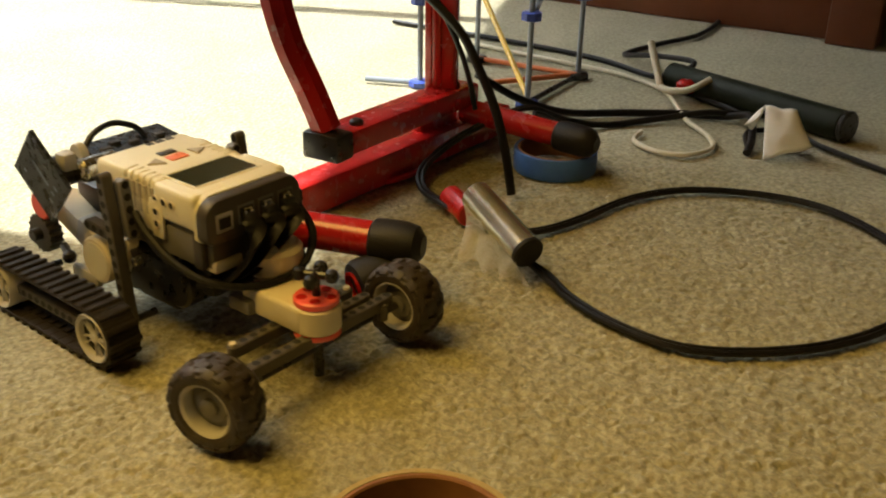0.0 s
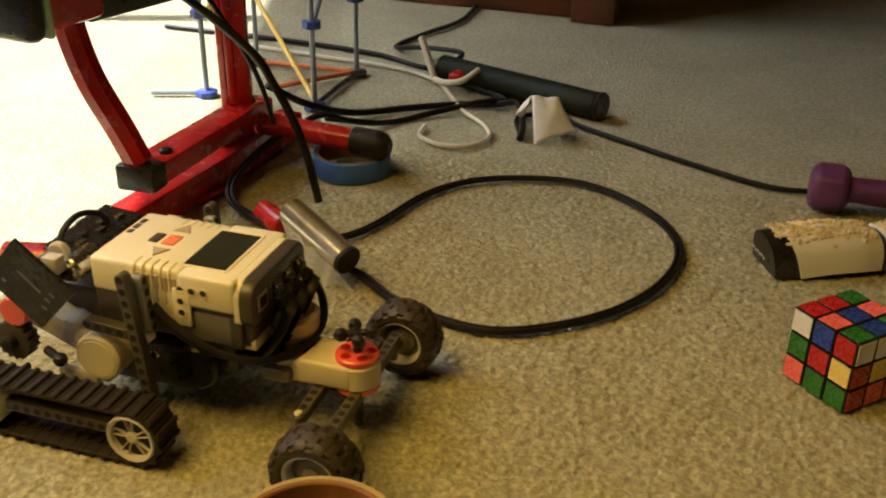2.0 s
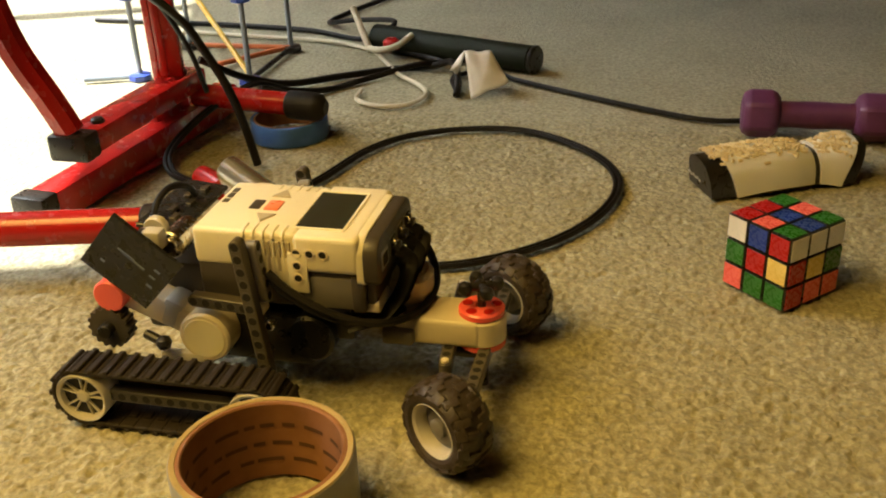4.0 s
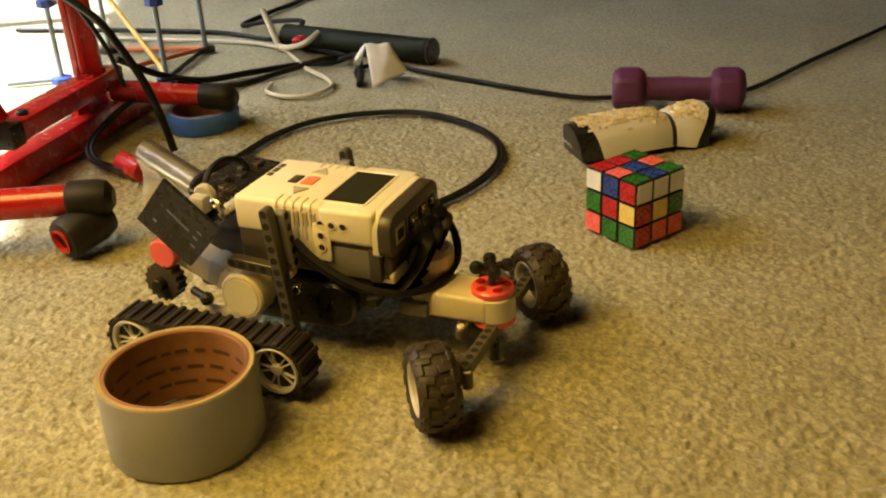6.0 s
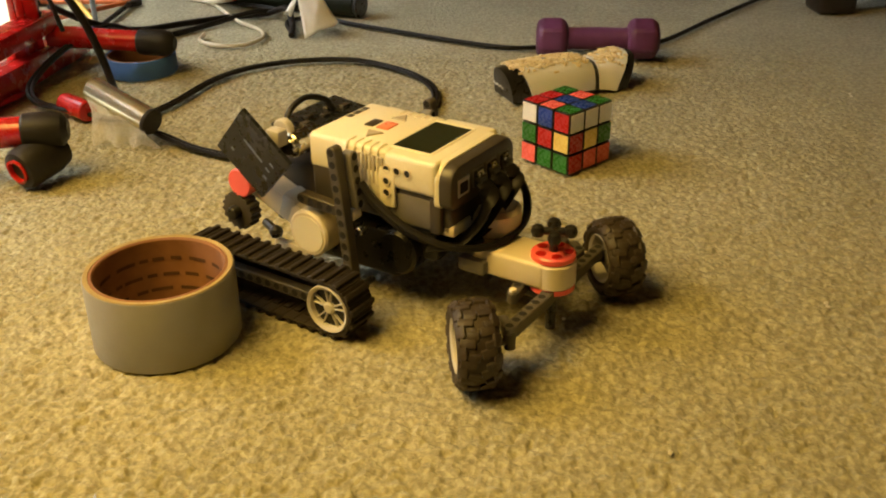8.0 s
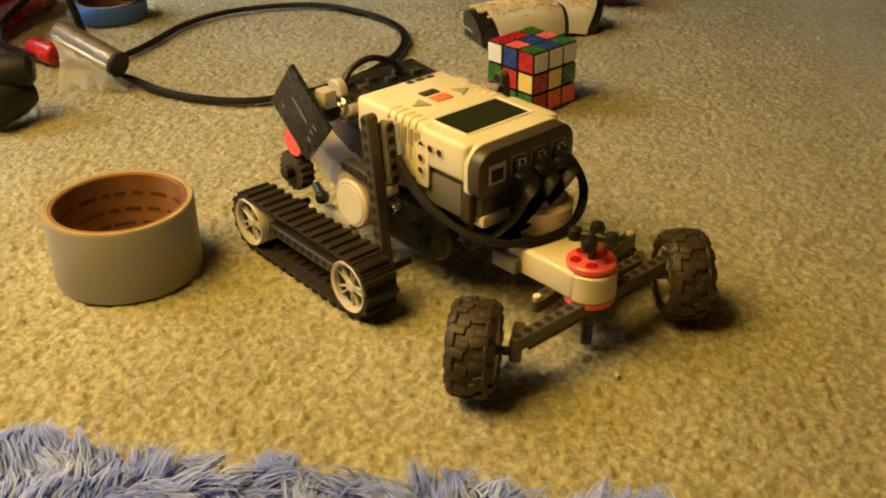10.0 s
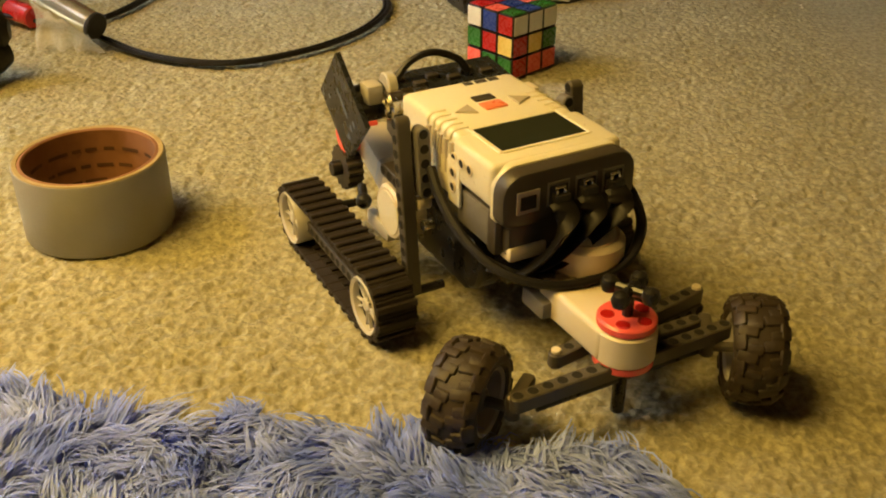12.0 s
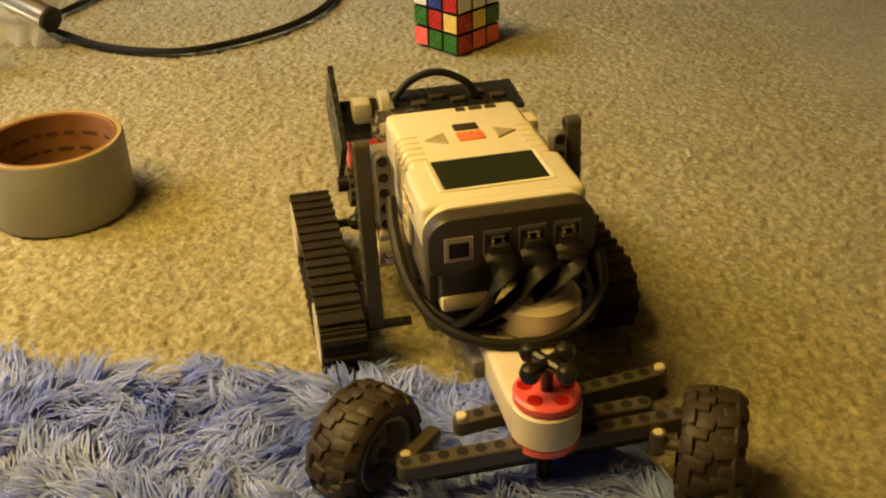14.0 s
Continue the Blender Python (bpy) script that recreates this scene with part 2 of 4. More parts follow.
def rod(a, b, r, seg=14, bev=0.0):
    h = (Vector(b) - Vector(a)).length
    prof = [(r - bev, 0), (r, bev), (r, h - bev), (r - bev, h)] if bev else [(r, 0), (r, h)]
    return lathe(prof, seg, between(a, b))


def smooth_line(pts, steps=8):
    pts = [Vector(p) for p in pts]
    ext = [pts[0] * 2 - pts[1], *pts, pts[-1] * 2 - pts[-2]]
    out = []
    for a, b, c, d in zip(ext, ext[1:], ext[2:], ext[3:]):
        for k in range(steps):
            t = k / steps
            out.append(0.5 * (2 * b + (c - a) * t + (2 * a - 5 * b + 4 * c - d) * t * t + (3 * b - a - 3 * c + d) * t ** 3))
    return out + [pts[-1]]


def sweep(pts, r, seg=10, steps=8, flat=1.0):
    """A round (or flattened) cord along smooth points."""
    line = smooth_line(pts, steps)
    bm = bmesh.new()
    rings = []
    for k, p in enumerate(line):
        d = (line[min(k + 1, len(line) - 1)] - line[max(k - 1, 0)]).normalized()
        side = d.cross(Vector((0, 0, 1)))
        side = side.normalized() if side.length > 0.05 else Vector((1, 0, 0))
        up = side.cross(d).normalized()
        rings.append([bm.verts.new(p + side * r * flat * math.cos(2 * math.pi * j / seg) + up * r * math.sin(2 * math.pi * j / seg)) for j in range(seg)])
    for a, b in zip(rings, rings[1:]):
        for j in range(seg):
            bm.faces.new((a[j], a[(j + 1) % seg], b[(j + 1) % seg], b[j]))
    bm.faces.new(rings[0][::-1])
    bm.faces.new(rings[-1])
    bmesh.ops.recalc_face_normals(bm, faces=bm.faces[:])
    return bm


def joined(*bms):
    out = bms[0]
    for b in bms[1:]:
        me = bpy.data.meshes.new("tmp")
        for _ in range(2):
            me.materials.append(None)
        b.to_mesh(me)
        b.free()
        out.from_mesh(me)
        bpy.data.meshes.remove(me)
    return out


def slot(bm, index):
    for f in bm.faces:
        f.material_index = index
    return bm


def mesh_of(name, bm, mats, smooth=True, angle=35):
    me = bpy.data.meshes.new(name)
    for e in bm.edges:
        e.smooth = not (len(e.link_faces) == 2 and e.calc_face_angle(0) > radians(angle))
    for f in bm.faces:
        f.smooth = smooth
    for m in (mats if isinstance(mats, (list, tuple)) else [mats]):
        me.materials.append(m)
    bm.to_mesh(me)
    bm.free()
    return me


def part(name, bm, material, parent, label="", at=None):
    ob = new(name, mesh_of(name, bm, material))
    ob.parent = parent
    if at is not None:
        ob.matrix_basis = at
    return tagged(ob, label)


def thing(name, label, category, at=None, group="", bm=None, material=None):
    ob = new(name, mesh_of(name, bm, material) if bm is not None else None)
    if at is not None:
        ob.matrix_basis = at
    return tagged(ob, label, category, group)


def setting(name, bm, material, label=""):
    return tagged(new(name, mesh_of(name, bm, material)), label, "", "", "structure")


# ---- room ----
def build_floor():
    rng = np.random.RandomState(3)

    def lines(lo, hi, a, b, step):
        return np.unique(np.round(np.r_[np.linspace(lo, a, 18), np.arange(a, b, step), np.linspace(b, hi, 18)], 5))

    xs, ys = lines(-2.6, 2.2, -0.62, 0.36, 0.0019), lines(-2.4, 1.6, -0.6, 0.42, 0.0019)
    gx, gy = np.meshgrid(xs, ys)
    near = (gx > -0.62) & (gx < 0.36) & (gy > -0.6) & (gy < 0.42)
    # each loop of the pile is a small dome round a scattered centre
    cell = 0.0054
    ci, cj = np.floor((gx + 3) / cell).astype(int), np.floor((gy + 3) / cell).astype(int)
    ox, oy, top = rng.rand(997), rng.rand(991), rng.rand(983)
    height = np.zeros(gx.shape)
    for di in (-1, 0, 1):
        for dj in (-1, 0, 1):
            key = (ci + di) * 7919 + (cj + dj) * 104729
            cx, cy = (ci + di + ox[key % 997]) * cell - 3, (cj + dj + oy[key % 991]) * cell - 3
            d2 = ((gx - cx) ** 2 + (gy - cy) ** 2) / (0.0044 ** 2)
            height = np.maximum(height, (0.55 + 0.45 * top[key % 983]) * np.sqrt(np.clip(1 - d2, 0, 1)))
    height = height + 0.22 * rng.rand(*gx.shape)
    west = -1.97 - 0.35 * (gy - 0.45)
    gx = np.where(gx < -1.0, -1.0 + (gx + 1.0) / 1.6 * (-1.0 - np.minimum(west, -1.02)), gx)
    # the relief fades out towards the far carpet
    fade = np.clip(np.minimum(np.minimum(gx + 0.62, 0.36 - gx), np.minimum(gy + 0.6, 0.42 - gy)) / 0.08, 0, 1)
    gz = np.where(near, fade * (height - 1.2) * 0.0042 - (1 - fade) * 0.001, -0.001)
    jit = np.where(near, 0.0004, 0.0)
    co = np.stack([gx + jit * rng.randn(*gx.shape), gy + jit * rng.randn(*gx.shape), gz], -1).reshape(-1, 3)
    nx, ny = len(xs), len(ys)
    i = np.arange(nx * ny).reshape(ny, nx)
    quads = np.stack([i[:-1, :-1], i[:-1, 1:], i[1:, 1:], i[1:, :-1]], -1).reshape(-1, 4)
    me = bpy.data.meshes.new("floor")
    me.vertices.add(len(co))
    me.vertices.foreach_set("co", co.ravel())
    me.loops.add(quads.size)
    me.loops.foreach_set("vertex_index", quads.ravel().astype(np.int32))
    me.polygons.add(len(quads))
    me.polygons.foreach_set("loop_start", np.arange(0, quads.size, 4, dtype=np.int32))
    me.polygons.foreach_set("use_smooth", np.ones(len(quads), dtype=bool))
    me.update()
    me.validate()
    me.materials.append(CARPET)
    tagged(new("floor", me), "beige cut-pile carpet with uneven tufts", "", "", "structure")


def build_room():
    x0, x1, y0, y1, h, th = -2.6, 2.2, -2.4, 1.6, 2.4, 0.12
    setting("wall_north", box((x1 - 2.36) / 2, y1 + th / 2, h / 2, x1 + 2.36, th, h), WALL, "plain tan painted wall")
    setting("wall_south", box((x1 - 0.95) / 2, y0 - th / 2, h / 2, x1 + 0.95, th, h), WALL, "plain tan painted wall")
    setting("wall_east", box(x1 + th / 2, (y0 + y1) / 2, h / 2, th, y1 - y0, h), WALL, "plain tan painted wall")
    a, b, top, turn = -0.95, 0.95, 2.03, pose(-1.95, 0.45, 0, 0, 0, 19.3)
    west = joined(box(-th / 2, -2.02, h / 2, th, 2.14, h), box(-th / 2, 1.10, h / 2, th, 0.30, h), box(-th / 2, 0, (top + h) / 2, th, b - a, h - top))
    west.transform(turn)
    setting("wall_west", west, WALL, "tan wall with a glazed door opening")
    setting("ceiling", box(2.8, 0, h + 0.05, 5.9, 8.6, 0.1, 0, 2, turn), CEIL, "tan ceiling")
    frame_ = joined(box(-0.06, a + 0.03, top / 2, 0.06, 0.056, top), box(-0.06, b - 0.03, top / 2, 0.06, 0.056, top),
                    box(-0.06, 0, top - 0.02, 0.058, b - a - 0.12, 0.036), box(-0.06, 0, top / 2, 0.05, 0.04, top - 0.06))
    frame_.transform(turn)
    door = setting("door_1", frame_, LIGHT_GREY, "glazed sliding door to the sunny outside")
    for c in (-0.47, 0.47):
        pane = part("pane", box(-0.06, c, top / 2, 0.006, 0.84, top - 0.12, 0, 2, turn), GLASS, door, "clear glass")
        pane.visible_shadow = False
    # added wall, never in view: cuts the direct sky light through the door
    setting("sky_block_wall", box(-1.7, 0.3, 1.05, 0.12, 9.0, 2.7, 0, 2, turn), PATIO, "unseen plain concrete wall added to block sky light at the door")
    setting("ground", box(0, 0, -0.2, 80, 80, 0.1), PATIO, "sunlit pale concrete outside")


build_floor()
build_room()


# ---- cube puzzle ----
def build_cube():
    s = 0.057
    t = thing("puzzle_cube", "scrambled colour cube puzzle with black body", "puzzle", pose(0, 0.0403, 0, 0, 0, 45))
    part("core", box(0, 0, s / 2, s - 0.006, s - 0.006, s - 0.006), BLACK_ABS, t)
    c = s / 3
    cell = mesh_of("cubelet", box(0, 0, 0, c - 0.0005, c - 0.0005, c - 0.0005, 0.0016, 2), BLACK_ABS)
    stick = {k: mesh_of("sticker", box(0, 0, 0, c - 0.0026, c - 0.0026, 0.0006, 0.0002, 1), m) for k, m in STICKERS.items()}
    left = ["wbr", "gry", "ogg"]
    right = ["www", "ryg", "roo"]
    top = ["rrg", "obo", "gbg"]
    hidden = ["wgb", "yor", "bwg"]
    for i in range(3):
        for j in range(3):
            for k in range(3):
                if (i, j, k) == (1, 1, 1):
                    continue
                q = new("cubelet", cell)
                q.parent = t
                q.matrix_basis = Matrix.Translation(((i - 1) * c, (j - 1) * c, c / 2 + k * c))
    half = s / 2 + 0.0002
    for row in range(3):
        for col in range(3):
            z = s - c / 2 - row * c
            u = (col - 1) * c
            faces = (
                (left[row][col], Matrix.Translation((-half, -u, z)) @ pose(0, 0, 0, 0, -90, 0)),
                (right[row][col], Matrix.Translation((u, -half, z)) @ pose(0, 0, 0, 90, 0, 0)),
                (top[row][col], Matrix.Translation((col * c - c, c - row * c, s + 0.0002))),
                (hidden[row][col], Matrix.Translation((half, u, z)) @ pose(0, 0, 0, 0, 90, 0)),
                (hidden[col][row], Matrix.Translation((-u, half, z)) @ pose(0, 0, 0, -90, 0, 0)),
            )
            for key, m in faces:
                q = new("sticker", stick[key])
                q.parent = t
                q.matrix_basis = m


build_cube()


# ---- tape rolls ----
def build_tape():
    t = thing("duct_tape_roll", "grey duct tape roll with brown printed cardboard core", "tape", pose(-0.277, -0.2666, 0))
    R, r, h = 0.0475, 0.0425, 0.049
    part("tape", lathe([(r + 0.0012, 0.0005), (R - 0.0006, 0.0), (R, 0.0012), (R, h - 0.0012), (R - 0.0006, h), (r + 0.0012, h - 0.0006)], 72, closed=True), TAPE_GREY, t)
    part("edge", lathe([(r + 0.0008, h - 0.0004), (R - 0.0008, h + 0.0002), (R - 0.0012, h + 0.0008), (r + 0.0012, h + 0.0006)], 72, closed=True), TAPE_EDGE, t, "glue-yellowed layered edge")
    core = part("core", lathe([(r - 0.0018, 0.0005), (r + 0.0009, 0.0005), (r + 0.0009, h + 0.0002), (r - 0.0010, h + 0.0006), (r - 0.0018, h - 0.0004)], 72, closed=True), CARD, t, "brown cardboard core")
    rng = random.Random(4)
    for z in (0.034, 0.022, 0.011):
        bm = None
        a = rng.random()
        while a < 6.0:
            w = 0.12 + 0.25 * rng.random()
            pts = []
            for hh in (z, z + 0.0026):
                for k in range(5):
                    q = a + w * k / 4
                    pts.append(((r - 0.0022) * math.cos(q), (r - 0.0022) * math.sin(q), hh))
            b2 = bmesh.new()
            v = [b2.verts.new(p) for p in pts]
            for k in range(4):
                b2.faces.new((v[k], v[k + 1], v[k + 6], v[k + 5]))
            bm = joined(bm, b2) if bm else b2
            a += w + 0.05 + 0.12 * rng.random()
        part("print_bar", bm, PRINT, core, "dark printed bars")


build_tape()
blue = thing("masking_tape_roll", "blue masking tape roll lying flat under the red handle", "tape", pose(-0.475, 0.297, 0))
part("tape", lathe([(0.037, 0), (0.0400, 0), (0.0405, 0.001), (0.0405, 0.020), (0.0400, 0.021), (0.037, 0.021)], 56, closed=True), BLUE_TAPE, blue)
part("core", lathe([(0.0348, 0.0005), (0.0369, 0.0005), (0.0369, 0.0212), (0.0348, 0.0212)], 56, closed=True), CARD, blue)


# ---- dumbbell and shell ----
def build_dumbbell():
    a, b = Vector((0.002, 0.352, 0.025)), Vector((0.108, 0.351, 0.025))
    t = thing("dumbbell", "small purple vinyl-coated dumbbell on the carpet", "dumbbell", between(a, b) @ pose(0, 0, 0, 0, 0, 22))
    L = (b - a).length
    head = [(0.013, -0.0185), (0.0195, -0.018), (0.0240, -0.014), (0.0250, -0.009), (0.0250, 0.009), (0.0240, 0.0135), (0.0195, 0.0175), (0.012, 0.019)]
    part("head", lathe(head, 6), PURPLE, t).modifiers.new("bevel", "BEVEL").width = 0.004
    part("head", lathe(head, 6), PURPLE, t, at=Matrix.Translation((0, 0, L))).modifiers.new("bevel", "BEVEL").width = 0.004
    part("grip", lathe([(0.0135, 0.018), (0.0125, 0.024), (0.0135, L / 2), (0.0125, L - 0.024), (0.0135, L - 0.018)], 28), PURPLE, t)


build_dumbbell()


def build_shell():
    a, b = Vector((-0.061, 0.206, 0)), Vector((0.080, 0.270, 0))
    ang = math.degrees(math.atan2(b.y - a.y, b.x - a.x))
    t = thing("toy_shell", "glossy white arched toy shell with gold relief and black ends", "toy", pose(a.x, a.y, 0, 0, 0, ang))
    L = (b - a).length

    def hw(u):
        return 0.0255 + 0.003 * math.sin(u * 3.0) - 0.0035 * math.exp(-((u - 0.69) / 0.10) ** 2) + 0.002 * max(0.0, u - 0.75) / 0.2

    def hh(u):
        return 0.0335 + 0.004 * math.sin(0.4 + u * 2.6) - 0.0045 * math.exp(-((u - 0.69) / 0.10) ** 2) + 0.003 * max(0.0, u - 0.75) / 0.2

    def arch(u):
        return 0.001 + 0.0045 * max(0.0, math.sin((u - 0.15) / 0.7 * math.pi)) if 0.15 < u < 0.85 else 0.001

    def shell(u0, u1, grow, n=14, seg=22, skew0=0.0, skew1=0.0):
        bm = bmesh.new()
        rings = []
        for k in range(n + 1):
            u = u0 + (u1 - u0) * k / n
            ring = []
            for j in range(seg + 1):
                q = math.pi * j / seg
                c, s = math.cos(q), math.sin(q)
                k0, k1 = (1 - k / n) ** 2, (k / n) ** 2
                x = u * L - skew0 * k0 * (s - 0.5) + skew1 * k1 * (s - 0.5)
                ring.append(bm.verts.new((x, (hw(u) + grow) * math.copysign(abs(c) ** 0.75, c), arch(u) + (hh(u) + grow - arch(u)) * max(s, 0) ** 0.75)))
            rings.append(ring)
        for r0, r1 in zip(rings, rings[1:]):
            for j in range(seg):
                bm.faces.new((r0[j], r0[j + 1], r1[j + 1], r1[j]))
        bm.faces.new(rings[0])
        bm.faces.new(rings[-1])
        bmesh.ops.recalc_face_normals(bm, faces=bm.faces[:])
        return bm

    part("front_cover", shell(0.150, 0.668, 0.0, skew0=0.013), GLOSS_WHITE, t, "glossy white cover")
    part("rear_cover", shell(0.705, 0.890, 0.0008, skew1=0.020), GLOSS_WHITE, t, "glossy white cover")
    part("inner_body", shell(0.025, 0.965, -0.0022, skew0=0.006, skew1=0.014), BLACK_ABS, t, "black inner body")
    rng = random.Random(9)
    bm = None
    for k in range(420):
        u = rng.uniform(0.06, 0.93)
        if 0.64 < u < 0.72:
            continue
        q = math.radians(rng.gauss(95, 15))
        y = hw(u) * math.copysign(abs(math.cos(q)) ** 0.75, math.cos(q))
        z = 0.001 + hh(u) * math.sin(q) ** 0.75
        m = Matrix.Translation((u * L, y, z)) @ pose(0, 0, 0, 90 - math.degrees(q), 0, rng.uniform(-60, 60))
        g = box(0, 0, 0, rng.uniform(0.003, 0.009), rng.uniform(0.0012, 0.0026), 0.0028, 0.0007, 1, m)
        bm = joined(bm, g) if bm else g
    part("relief", bm, GOLD, t, "gold ornament relief")
    bm = None
    for k in range(6):
        g = box(-0.0012, -0.013 + k * 0.0042, 0.016 + 0.001 * (k % 2), 0.0006, 0.003, 0.0022, 0.0002, 1)
        bm = joined(bm, g) if bm else g
    part("mark", bm, LIGHT_GREY, t, "pale scribble mark")


build_shell()


# ---- cables and wires ----
def cord(name, label, pts, r, material, category="cable", twin=False, group="loose cables on the carpet"):
    if not twin:
        return thing(name, label, category, None, group, sweep(pts, r), material)
    line = smooth_line(pts, 6)
    sides = ([], [])
    for k, p in enumerate(line):
        d = (line[min(k + 1, len(line) - 1)] - line[max(k - 1, 0)])
        s = Vector((-d.y, d.x, 0)).normalized() * r * 0.92
        sides[0].append(p + s)
        sides[1].append(p - s)
    return thing(name, label, category, None, group, joined(sweep(sides[0], r, 8, 1), sweep(sides[1], r, 8, 1)), material)


cord("floor_cable", "black twin cable lying in a wide loop", [(-0.40, 0.064, 0.02), (-0.379, 0.072, 0.006), (-0.346, 0.049, 0.004), (-0.303, 0.030, 0.004), (-0.256, 0.025, 0.004), (-0.212, 0.045, 0.004),
     (-0.169, 0.084, 0.004), (-0.139, 0.136, 0.004), (-0.127, 0.197, 0.004), (-0.141, 0.252, 0.004), (-0.18, 0.300, 0.004), (-0.234, 0.331, 0.004), (-0.292, 0.327, 0.004),
     (-0.345, 0.301, 0.004), (-0.379, 0.254, 0.004), (-0.401, 0.18, 0.004), (-0.42, 0.142, 0.004), (-0.45, 0.125, 0.004), (-0.482, 0.131, 0.010), (-0.508, 0.139, 0.010),
     (-0.542, 0.160, 0.010), (-0.561, 0.190, 0.014), (-0.564, 0.224, 0.020), (-0.556, 0.262, 0.030), (-0.540, 0.296, 0.040), (-0.52, 0.33, 0.045), (-0.50, 0.36, 0.03)], 0.0024, CABLE, twin=True)
cord("extension_cord", "thin black cord running behind the dumbbell", [(-0.325, 0.441, 0.004), (-0.342, 0.505, 0.004), (-0.30, 0.53, 0.004), (-0.266, 0.50, 0.004), (-0.19, 0.455, 0.004), (-0.12, 0.416, 0.004),
     (-0.05, 0.385, 0.004), (0.0, 0.388, 0.004), (0.07, 0.393, 0.004), (0.137, 0.412, 0.004), (0.23, 0.533, 0.004), (0.358, 0.698, 0.004), (0.446, 0.813, 0.004), (0.62, 1.05, 0.004), (0.8, 1.3, 0.004)], 0.0029, CABLE)
cord("power_cable", "black cable crossing the carpet to the pipe", [(-0.60, 0.36, 0.06), (-0.565, 0.395, 0.03), (-0.530, 0.445, 0.008), (-0.479, 0.489, 0.005), (-0.424, 0.523, 0.005), (-0.378, 0.537, 0.006), (-0.345, 0.51, 0.02),
     (-0.328, 0.46, 0.012), (-0.325, 0.435, 0.004)], 0.0042, CABLE)
cord("power_cable", "black cable crossing the carpet beside its twin", [(-0.53, 0.36, 0.03), (-0.488, 0.431, 0.005), (-0.442, 0.486, 0.005), (-0.395, 0.521, 0.012), (-0.37, 0.56, 0.005), (-0.43, 0.60, 0.005)], 0.0036, CABLE)
cord("hanging_cable", "thick black cable hanging in an arc to the floor", [(-0.66, 0.2, 0.225), (-0.595, 0.2, 0.192), (-0.535, 0.2, 0.150), (-0.512, 0.2, 0.118), (-0.493, 0.2, 0.082), (-0.481, 0.2, 0.045), (-0.472, 0.199, 0.006)], 0.0042, CABLE)
cord("hanging_cable", "thin black cable hanging by the red post", [(-0.60, 0.24, 0.19), (-0.565, 0.24, 0.14), (-0.548, 0.245, 0.10), (-0.540, 0.25, 0.06)], 0.0026, CABLE)
cord("far_cable", "black cable running to the wooden cabinet", [(-0.95, 0.73, 0.004), (-0.75, 0.72, 0.004), (-0.60, 0.70, 0.004), (-0.50, 0.66, 0.004), (-0.455, 0.655, 0.03), (-0.52, 0.70, 0.02), (-0.58, 0.745, 0.004), (-0.56, 0.83, 0.004), (-0.53, 0.93, 0.004), (-0.54, 1.1, 0.004)], 0.0036, CABLE)
cord("white_wire", "cream wire lying in a small loop", [(-0.80, 0.68, 0.004), (-0.66, 0.66, 0.004), (-0.55, 0.645, 0.004), (-0.48, 0.61, 0.004), (-0.44, 0.55, 0.006), (-0.41, 0.50, 0.006), (-0.375, 0.465, 0.004), (-0.360, 0.43, 0.004),
     (-0.375, 0.395, 0.004), (-0.405, 0.388, 0.004), (-0.435, 0.407, 0.004), (-0.44, 0.44, 0.004)], 0.0027, WHITE_CABLE, "wire")
plug = thing("wire_stub", "cream plastic stub with a red collar", "wire", None)
part("stub", rod((-0.505, 0.63, 0.055), (-0.475, 0.60, 0.004), 0.0045, 12, 0.001), WHITE_CABLE, plug)
part("arm", sweep([(-0.478, 0.603, 0.008), (-0.455, 0.575, 0.014), (-0.432, 0.572, 0.020), (-0.415, 0.592, 0.030)], 0.0040), WHITE_CABLE, plug)
part("collar", lathe([(0.006, 0), (0.011, 0.002), (0.011, 0.012), (0.007, 0.015)], 20, pose(-0.443, 0.59, 0.01)), RED_STEEL, plug, "red collar")

pipe = thing("dark_pipe", "dark green plastic pipe lying on the carpet", "pipe", None)
part("tube", rod((-0.475, 0.628, 0.017), (-0.252, 0.540, 0.017), 0.0168, 28, 0.002), PIPE, pipe)
part("end_cap", rod((-0.2530, 0.5404, 0.0175), (-0.246, 0.5376, 0.0175), 0.0174, 28, 0.002), BLACK_ABS, pipe)


